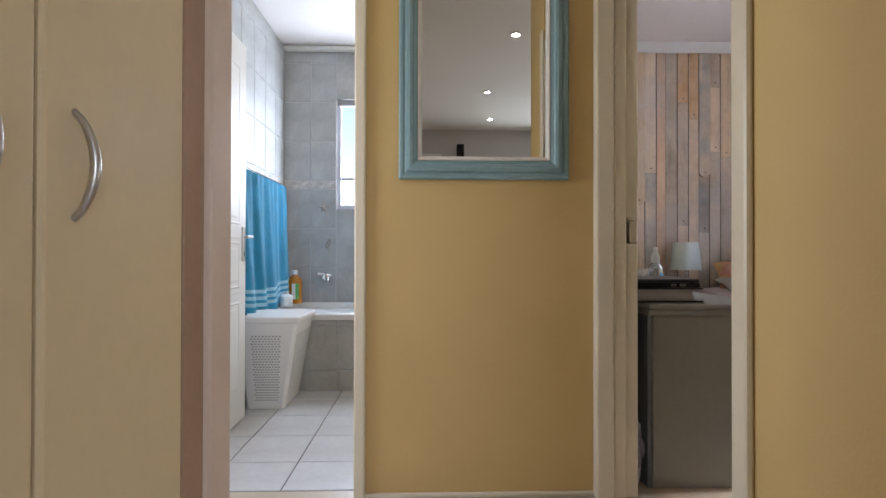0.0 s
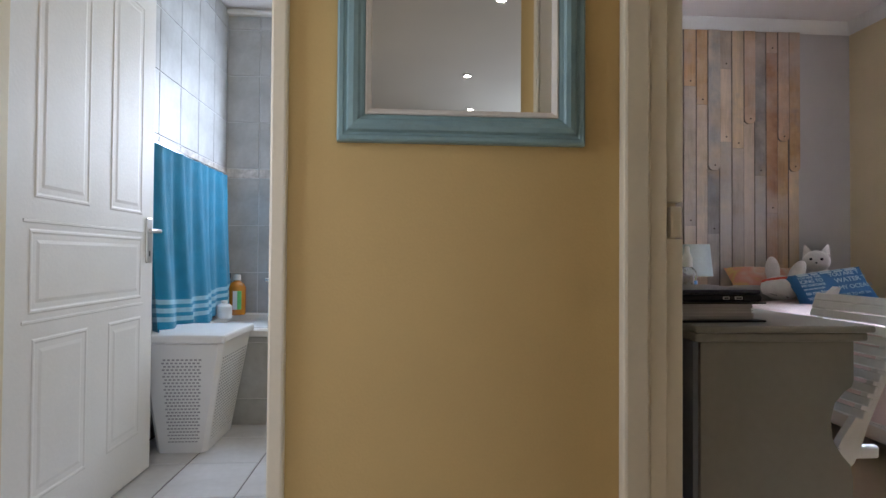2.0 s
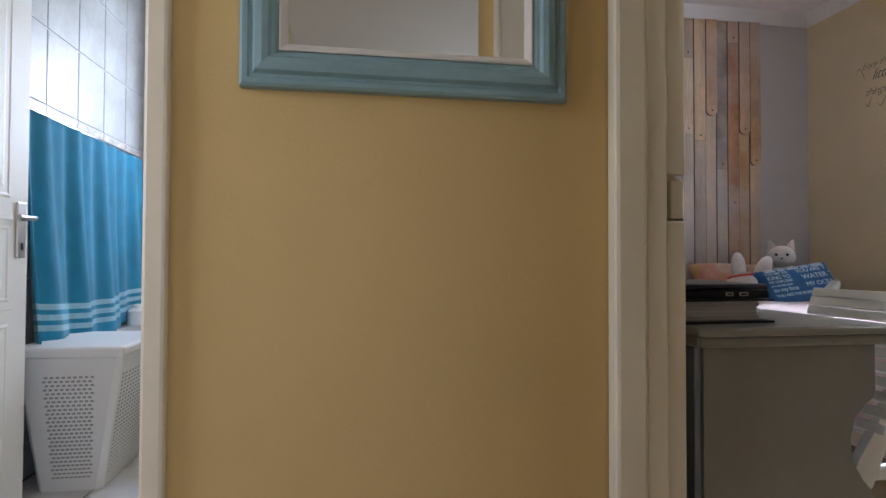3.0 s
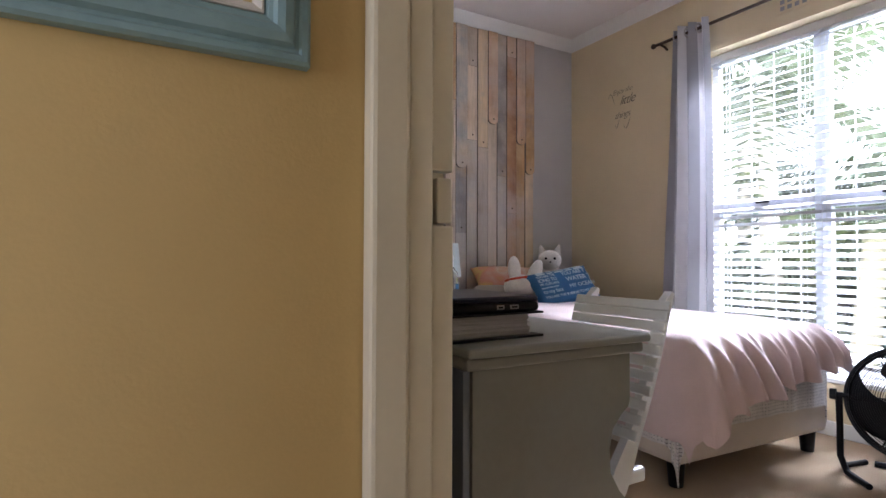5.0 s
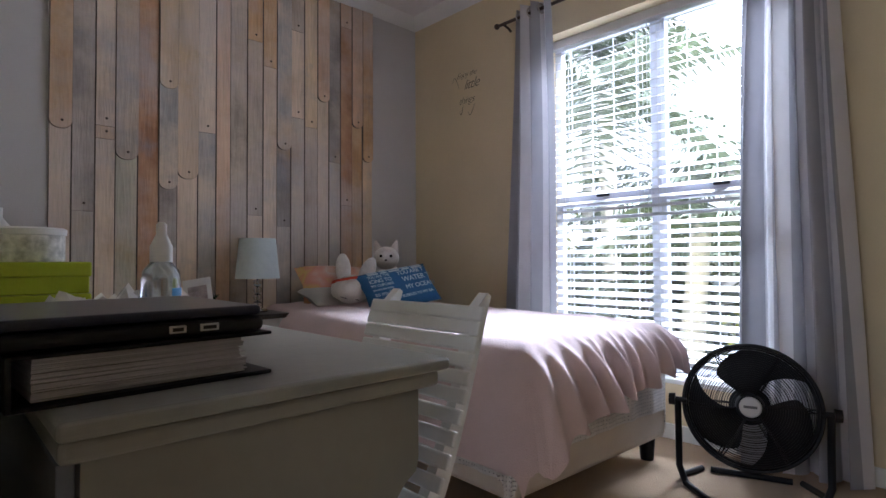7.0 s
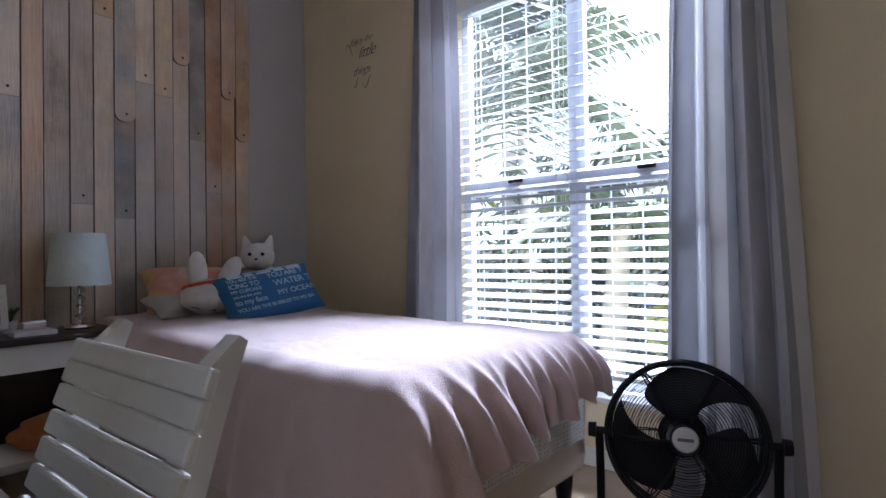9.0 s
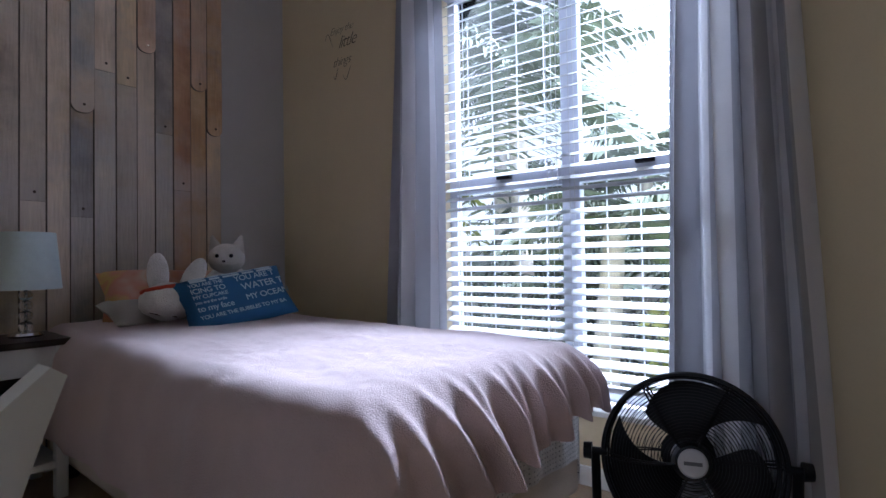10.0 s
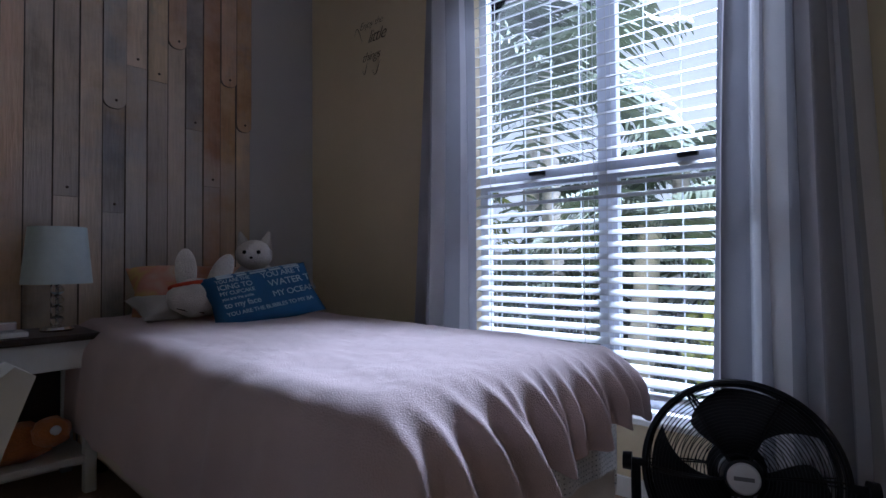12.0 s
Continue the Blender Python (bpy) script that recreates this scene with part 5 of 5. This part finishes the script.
# ---- slatted chair ----
def chair():
    th = thing("slatted_chair", (1.55, 2.52, 0), "small white wooden chair with a close-slatted leaning back", "chair")
    ya, yb = 2.352, 2.645
    curve = [(1.732, 0.886), (1.708, 0.852), (1.69, 0.80), (1.672, 0.74), (1.652, 0.68), (1.625, 0.61), (1.592, 0.54), (1.556, 0.47), (1.525, 0.41), (1.50, 0.36), (1.485, 0.325)]
    half = [0.006, 0.017, 0.018, 0.018, 0.018, 0.019, 0.021, 0.025, 0.034, 0.036, 0.02]
    for y in (ya, yb):
        own = bmesh.new()
        outer, inner = [], []
        for i, (x, z) in enumerate(curve):
            a, b = Vector(curve[max(0, i - 1)]), Vector(curve[min(len(curve) - 1, i + 1)])
            d = (b - a).normalized()
            outer.append((x - d.y * half[i], z + d.x * half[i]))
            inner.append((x + d.y * half[i], z - d.x * half[i]))
        f = own.faces.new([own.verts.new((x, y - 0.013, z)) for x, z in outer + inner[::-1]])
        g = bmesh.ops.extrude_face_region(own, geom=[f])
        bmesh.ops.translate(own, vec=(0, 0.026, 0), verts=[v for v in g["geom"] if isinstance(v, bmesh.types.BMVert)])
        bmesh.ops.recalc_face_normals(own, faces=own.faces[:])
        part("back_rail", own, CHAIRP, th)
        inside = 0.028 if y == ya else -0.028
        part("seat_rail", box(1.18, 1.645, y + inside - 0.013, y + inside + 0.013, 0.345, 0.388, 0.009), CHAIRP, th)
        for xa, xb in ((1.22, 1.19), (1.47, 1.53)):
            part("leg", tube([(xa, y + inside, 0.35), ((xa + xb) / 2, y + inside, 0.17), (xb, y + inside, 0.004)], [0.02, 0.019, 0.016], 8), CHAIRP, th)
    n = 11
    for k in range(n):
        t = 1.1 + k / (n - 1) * 5.5
        i, fr = int(t), t - int(t)
        x, z = [curve[i][c] * (1 - fr) + curve[i + 1][c] * fr for c in (0, 1)]
        part("back_slat", box(-0.006, 0.006, ya - 0.04, yb + 0.04, -0.0148, 0.0148, 0.004, m=Matrix.Translation((x - 0.023, 0, z + 0.003)) @ pose(0, 0, 0, 0, 19, 0)), CHAIRP, th)
    for k in range(8):
        x = 1.20 + k * 0.036
        part("seat_slat", box(x - 0.0148, x + 0.0148, ya - 0.04, yb + 0.04, 0.389, 0.401, 0.004), CHAIRP, th)


chair()


# ---- floor fan ----
def fan():
    c = Vector((3.305, 2.322, 0.36))
    th = thing("floor_fan", (c.x, c.y, 0), "black metal floor fan with three blades in a wire cage", "fan")
    m = Matrix.Translation(c) @ facing((-0.93, -0.30, 0.2))
    R = 0.246
    def circle(r, d, n=56):
        return [m @ Vector((r * math.cos(a), r * math.sin(a), d)) for a in (2 * math.pi * i / n for i in range(n))]
    cage = part("cage_rim", tube(circle(R, 0.0, 72), 0.009, 8, closed=True), BLACK, th, smooth=True)
    part("cage_rim", tube(circle(R * 0.985, -0.085, 72), 0.008, 8, closed=True), BLACK, th, smooth=True)
    ring = circle(R * 1.005, 0.004, 72), circle(R * 1.0, -0.045, 72)
    part("cage_band", sheet_of([r + r[:1] for r in ring], 0.003), BLACK, th, "flat black band round the cage", smooth=True)
    for k in range(22):
        r = 0.058 + k * 0.0088
        part("cage_wire", tube(circle(r, 0.062 - 0.055 * (r / R) ** 2.5), 0.0013, 4, closed=True), BLACK, cage)
    for k in range(9):
        r = 0.066 + k * 0.021
        part("cage_wire", tube(circle(r, -0.135 + 0.05 * (r / R) ** 2.5, 40), 0.0013, 4, closed=True), BLACK, cage)
    for k in range(12):
        a = 2 * math.pi * (k // 2) / 6 + 0.05 * (k % 2)
        for s in (1, -1):
            pts = []
            for i in range(9):
                r = 0.05 + (R - 0.052) * i / 8
                d = 0.064 - 0.06 * (r / R) ** 2.5 if s > 0 else -0.137 + 0.052 * (r / R) ** 2.5
                aa = a + s * 0.12 * (1 - i / 8)
                pts.append(m @ Vector((r * math.cos(aa), r * math.sin(aa), d)))
            part("cage_spoke", tube(pts, 0.0026, 5), BLACK, cage)
    part("badge", lathe([(0.036, 0.064), (0.040, 0.068), (0.035, 0.074), (0.002, 0.075)], 0, 0, 32, m=m), mat("silver_badge", (0.55, 0.55, 0.56), 0.35, vary=0.08), th, "round silver badge", smooth=True)
    part("badge_bar", box(-0.024, 0.024, -0.005, 0.005, 0.0751, 0.0765, m=m), mat("badge_grey", (0.12, 0.12, 0.13), 0.5), th, "dark bar of lettering")
    part("hub", lathe([(0.05, -0.07), (0.055, -0.03), (0.055, 0.02), (0.045, 0.045), (0.01, 0.05)], 0, 0, 32, m=m), BLACK, th, smooth=True)
    part("motor", lathe([(0.05, -0.2), (0.075, -0.185), (0.08, -0.13), (0.06, -0.12)], 0, 0, 28, m=m), BLACK, th, smooth=True)
    for k in range(3):
        a0 = radians(94 + 120 * k)
        grid = []
        for i in range(19):
            t = i / 18
            r = 0.035 + 0.192 * t
            trail = radians(20 + 34 * math.sin(math.pi * min(1, t * 0.62 + 0.06)) - 42 * max(0, t - 0.72) ** 1.3 * 3.2)
            lead = radians(20 + 26 * t ** 1.5)
            grid.append([m @ Vector((r * math.cos(a0 - 0.32 * t + w), r * math.sin(a0 - 0.32 * t + w), -0.022 * u - 0.005)) for u, w in ((u, trail * u if u > 0 else lead * u) for u in (-1, -0.7, -0.4, -0.1, 0.2, 0.5, 0.8, 1))])
        part("blade", sheet_of(grid, 0.003), BLACK, th, "broad black blade", smooth=True)
    # stand: a bent tube from side to side, flat on the floor
    side = m.to_3x3() @ Vector((1, 0, 0))
    side.z = 0
    side.normalize()
    fwd = Vector((-0.93, -0.30, 0)).normalized()
    for s in (-1, 1):
        p = c + side * s * (R + 0.025)
        part("side_knob", tube([c + side * s * (R - 0.01), c + side * s * (R + 0.05)], [0.012, 0.012], 10), BLACK, th, smooth=True)
        part("side_knob", tube([c + side * s * (R + 0.035), c + side * s * (R + 0.06)], [0.026, 0.024], 14), BLACK, th, smooth=True)
        f1, f2 = fwd * 0.16, -fwd * 0.2
        lo = Vector((p.x, p.y, 0.014))
        part("stand_tube", tube([p, p + Vector((0, 0, -0.15)) - fwd * 0.02, lo + Vector((0, 0, 0.06)) - fwd * 0.02, lo - side * s * 0.03 + fwd * 0.02, lo - side * s * 0.12 + f1], 0.014, 10), BLACK, th, smooth=True)
        part("stand_tube", tube([lo + Vector((0, 0, 0.06)) - fwd * 0.02, lo - side * s * 0.01 - fwd * 0.08, lo - side * s * 0.08 + f2], 0.013, 10), BLACK, th, smooth=True)
    a, b = c + side * (-R + 0.09) - fwd * 0.2, c + side * (R - 0.09) - fwd * 0.2
    part("stand_tube", tube([(a.x, a.y, 0.014), (b.x, b.y, 0.014)], 0.013, 10), BLACK, th, smooth=True)


fan()


# ---- garden ----
solid("ground", -60, 60, -60, 60, -0.6, -0.35, GRASS, "green garden lawn", "ground")
solid("backdrop", 62, 62.5, -70, 90, -1, 70, glow_mat("bright_overcast_sky", (0.95, 0.97, 1.0), 1.05), "bright white sky beyond the garden", "sky")
gw = solid("garden_wall", 11.0, 11.2, -14, 18, -0.35, 1.15, STONEWALL, "pale plastered garden wall", "wall")


def frond(bm, root, a, lean, length, rnd, droop=1.2):
    """One palm leaf: an arching midrib with narrow blades on both sides."""
    d = Vector((math.cos(a), math.sin(a), 0))
    side = Vector((-d.y, d.x, 0))
    n = 20
    for i in range(2, n):
        t = i / n
        p = root + d * (length * t * math.cos(lean * (1 - 0.3 * t))) + Vector((0, 0, length * (math.sin(lean) * t - droop * 0.5 * t * t)))
        L = 0.42 * length * math.sin(math.pi * min(1, t * 0.85 + 0.12)) * rnd.uniform(0.8, 1.1)
        for s in (-1, 1):
            q = p + side * s * L * 0.75 + d * L * 0.45 + Vector((0, 0, -L * rnd.uniform(0.25, 0.6)))
            w = d * 0.022 + Vector((0, 0, 0.012))
            mid = (p + q) / 2 + Vector((0, 0, 0.04))
            vs = [bm.verts.new(v) for v in (p - w * 0.6, mid - w, q, mid + w, p + w * 0.6)]
            bm.faces.new(vs)


def palm(x, y, h, seed, material, label, fronds=22, length=1.5):
    rnd = random.Random(seed)
    th = thing("palm_tree", (x, y, -0.35), label, "palm tree", "garden palms")
    pts = [(x + 0.12 * math.sin(1.3 * k / 10 + seed), y + 0.2 * k / 10 * math.cos(seed), -0.35 + (h + 0.35) * k / 10) for k in range(11)]
    part("trunk", tube(pts, [0.13 - 0.004 * k + 0.01 * (k % 2) for k in range(11)], 12), BARK, th, smooth=True)
    top = Vector(pts[-1])
    bm = bmesh.new()
    for k in range(fronds):
        frond(bm, top + Vector((0, 0, rnd.uniform(-0.15, 0.1))), 2.4 * k + rnd.uniform(-0.3, 0.3), rnd.uniform(-0.5, 1.1), length * rnd.uniform(0.75, 1.15), rnd)
    part("crown", bm, material, th, kind="stuff")


palm(7.0, 5.0, 3.1, 1, LEAF, "palm with a pale trunk and drooping green fronds", 26, 1.7)
palm(8.4, 6.2, 4.1, 2, LEAF, "tall palm behind the garden bed", 26, 1.9)
palm(6.6, 3.9, 1.35, 3, LEAF, "low palm near the window", 20, 1.2)
palm(9.0, 4.3, 2.3, 4, LEAF, "palm beside the garden wall", 20, 1.3)
palm(8.6, 8.0, 2.4, 6, LEAFY, "yellowing palm at the garden's end", 22, 1.6)


palm(7.6, 3.2, 0.6, 7, LEAF, "low spreading palm in the garden bed", 22, 1.3)
palm(7.4, 4.5, 0.5, 8, LEAF, "low spreading palm in the garden bed", 22, 1.3)
palm(9.6, 5.6, 2.0, 9, LEAF, "palm near the garden wall", 24, 1.7)
palm(8.2, 5.3, 0.9, 10, LEAF, "low spreading palm in the garden bed", 24, 1.4)


def shrubs():
    rnd = random.Random(9)
    for k, (x, y, s, mt) in enumerate(((6.6, 2.9, 0.6, LEAFY), (7.2, 4.0, 0.55, LEAF), (7.6, 5.6, 0.7, LEAF), (8.0, 3.0, 0.8, LEAF), (9.2, 6.8, 0.9, LEAF), (8.6, 5.0, 0.7, LEAFY))):
        th = thing("garden_shrub", (x, y, -0.35), "leafy green garden shrub", "shrub", "garden shrubs")
        bm = bmesh.new()
        for i in range(900):
            v = Vector((rnd.gauss(0, 1), rnd.gauss(0, 1), rnd.gauss(0, 1))).normalized() * s * rnd.uniform(0.45, 1.0) * (1 + 0.25 * noise.noise(Vector((i * 0.13, k, 0))))
            p = Vector((x, y, -0.35 + s * 0.9)) + Vector((v.x, v.y, v.z * 0.9))
            a, b = Vector((rnd.uniform(-1, 1), rnd.uniform(-1, 1), rnd.uniform(-1, 1))).normalized() * 0.07, Vector((rnd.uniform(-1, 1), rnd.uniform(-1, 1), rnd.uniform(-1, 1))).normalized() * 0.03
            bm.faces.new([bm.verts.new(q) for q in (p - a, p + b, p + a, p - b)])
        part("leaves", bm, mt, th, kind="stuff")
        part("stem", tube([(x, y, -0.35), (x + 0.03, y, -0.35 + s)], [0.03, 0.012], 6), BARK, th)


shrubs()

# ---- unseen slab added over the house to keep sun and sky out ----
solid("unseen_roof_slab", -2.2, 4.35, -4.4, 5.6, CEILING + 0.16, CEILING + 0.3, STONEWALL, "unseen flat slab added over the house to block the sun", "roof")

# ---- mural boards behind the bed ----
TAN, GREY, PALE, RUST = (0.44, 0.30, 0.18), (0.36, 0.33, 0.30), (0.56, 0.50, 0.44), (0.33, 0.19, 0.12)
BLUE, PINK, CREAMW = (0.34, 0.36, 0.39), (0.50, 0.37, 0.29), (0.56, 0.48, 0.36)
PLANKS = [plank_mat(nm, a, b) for nm, a, b in (("tan_board", TAN, (0.58, 0.47, 0.34)), ("grey_board", GREY, (0.54, 0.49, 0.44)), ("washed_board", PALE, (0.66, 0.60, 0.54)), ("rust_board", RUST, (0.50, 0.34, 0.24)), ("blue_board", BLUE, (0.56, 0.52, 0.47)), ("pink_board", PINK, (0.62, 0.51, 0.43)), ("cream_board", CREAMW, (0.54, 0.48, 0.42)), ("slate_board", (0.21, 0.21, 0.22), (0.42, 0.40, 0.39)), ("green_board", (0.40, 0.43, 0.37), (0.56, 0.53, 0.48)))]
# Dark edge faces draw the shadow outlines printed round the mural's boards.
EDGE = mat("dark_shadow_outline_edge", (0.19, 0.155, 0.13), 0.85, vary=0.3, scale=20)
NAIL = mat("rusty_nail", (0.06, 0.035, 0.025), 0.6)
# right edges of the columns; for each the boards from the top down, with the height at which each ends and whether its foot is rounded
EDGES = [1.31, 1.407, 1.511, 1.606, 1.716, 1.824, 1.923, 2.04, 2.147, 2.236, 2.345, 2.449, 2.546, 2.648, 2.75, 2.852, 2.945, 3.041, 3.141, 3.234, 3.325]
COLUMNS = [
    [(0, 1.655, True), (2, 0, False)],
    [(0, 2.40, False), (7, 1.235, False), (4, 0, False)],
    [(2, 1.70, False), (0, 1.63, False), (2, 0, False)],
    [(1, 1.53, True), (8, 0, False)],
    [(3, 0, False)],
    [(6, 1.97, True), (4, 1.385, True), (7, 1.05, False), (4, 0, False)],
    [(6, 1.455, True), (2, 0, False)],
    [(2, 1.75, False), (4, 0, False)],
    [(5, 0, False)],
    [(1, 0, False)],
    [(0, 2.40, False), (1, 1.265, False), (2, 0, False)],
    [(0, 2.25, False), (2, 0, False)],
    [(4, 1.715, True), (7, 1.2, False), (4, 0, False)],
    [(1, 2.55, False), (2, 1.95, False), (4, 0, False)],
    [(6, 1.9, False), (1, 0, False)],
    [(5, 2.10, True), (2, 0, False)],
    [(7, 1.68, False), (4, 0, False)],
    [(5, 2.69, False), (3, 1.375, False), (3, 0, False)],
    [(5, 1.962, True), (0, 0, False)],
    [(0, 1.715, True), (6, 0, False)],
]
mural = thing("plank_mural", (2.3, 4.94, 0.09), "mural of weathered painted boards covering the bedroom wall", "wall panelling", kind="structure")


def board(x0, x1, z0, z1, y, round_foot, material):
    w, r = x1 - x0, (x1 - x0) * 0.42
    pts = [(x0, z1), (x0, z0 + r)]
    if round_foot:
        pts += [(x0 + r - r * math.cos(a), z0 + r - r * math.sin(a)) for a in (radians(15 * k) for k in range(1, 7))]
        pts += [(x1 - r + r * math.cos(a), z0 + r - r * math.sin(a)) for a in (radians(90 - 15 * k) for k in range(0, 6))]
    else:
        pts[1] = (x0, z0)
        pts.append((x1, z0))
    if round_foot:
        pts.append((x1, z0 + r))
    pts.append((x1, z1))
    bm = bmesh.new()
    front, edge, back = [[bm.verts.new((x + dx * (1 if x < (x0 + x1) / 2 else -1), yy, z)) for x, z in pts] for yy, dx in ((y, 0.0025), (y + 0.003, 0.0), (4.9445, 0.0))]
    bm.faces.new(front)
    for a, b in ((front, edge), (edge, back)):
        for i in range(len(pts)):
            j = (i + 1) % len(pts)
            bm.faces.new((a[j], a[i], b[i], b[j])).material_index = 1
    bmesh.ops.recalc_face_normals(bm, faces=bm.faces[:])
    return part("plank", bm, [material, EDGE], mural)


for k, pieces in enumerate(COLUMNS):
    x0, x1 = EDGES[k] + 0.0009, EDGES[k + 1] - 0.0009
    y = 4.932 - 0.003 * (k % 3)
    top = BEDCEIL - 0.082
    for level, (tone, foot, curved) in enumerate(pieces):
        lift = 0.014 - 0.006 * level if curved else 0.0
        foot = max(foot, 0.09)
        b = board(x0 - (0.003 if curved else 0), x1 + (0.003 if curved else 0), foot, top, y - lift, curved, PLANKS[tone])
        if foot > 0.09:
            part("nail", lathe([(0.007, 0), (0.006, 0.003), (0.002, 0.004)], 0, 0, 8, m=Matrix.Translation(((x0 + x1) / 2 + 0.006, y - lift, foot + 0.042)) @ pose(0, 0, 0, 90, 0, 0)), NAIL, b)
        top = foot + (0.06 if curved else -0.0015)

# ---- bathroom tiles, last ----
ZROWS = (0.0, 0.155, 0.51, 0.868, 1.225, 1.583, 1.657, 2.012, 2.367, 2.722, CEILING)
cache = {}


def tile(parent, name, w, h, place, turn, material, tip=0):
    key = (round(w, 4), round(h, 4), material.name)
    if key not in cache:
        bm = box(-w / 2, w / 2, -0.003, 0.003, -h / 2, h / 2, 0.002, seg=1)
        cache[key] = part(name, bm, material)
        ob = cache[key]
    else:
        ob = new(name, cache[key].data)
    ob.parent = parent
    ob.matrix_basis = Matrix.Translation(Vector(place) * UNIT - base_of(parent)) @ pose(0, 0, 0, tip, 0, turn)


G = 0.006
for z0, z1 in zip(ZROWS, ZROWS[1:]):
    bordered = abs(z0 - 1.583) < 0.001
    mt, nm = (BORDER, "border_tile") if bordered else (TILE, "tile")
    xs = [-1.263, -1.02, -0.792]
    for x0, x1 in zip(xs, xs[1:]):
        tile(wb, nm, x1 - x0 - G, z1 - z0 - G, ((x0 + x1) / 2, 4.9135, (z0 + z1) / 2), 0, mt)
    y = 2.37
    while y < 4.9:
        y1 = min(y + 0.282, 4.91)
        tile(wl, nm, y1 - y - G, z1 - z0 - G, (-1.2635, (y + y1) / 2, (z0 + z1) / 2), 90, mt)
        y = y1
fl = bpy.data.objects["floor_bathroom"]
for i in range(6):
    for j in range(5):
        x, y = -1.25 + i * 0.332, 2.245 + j * 0.372
        if y + 0.186 > 2.3 and y < 3.95:
            ya, yb = max(y, 2.306), min(y + 0.366, 3.956)
            tile(fl, "floor_tile", 0.326, yb - ya, (x + 0.166, (ya + yb) / 2, 0.0012), 0, FLOORTILE, 90)
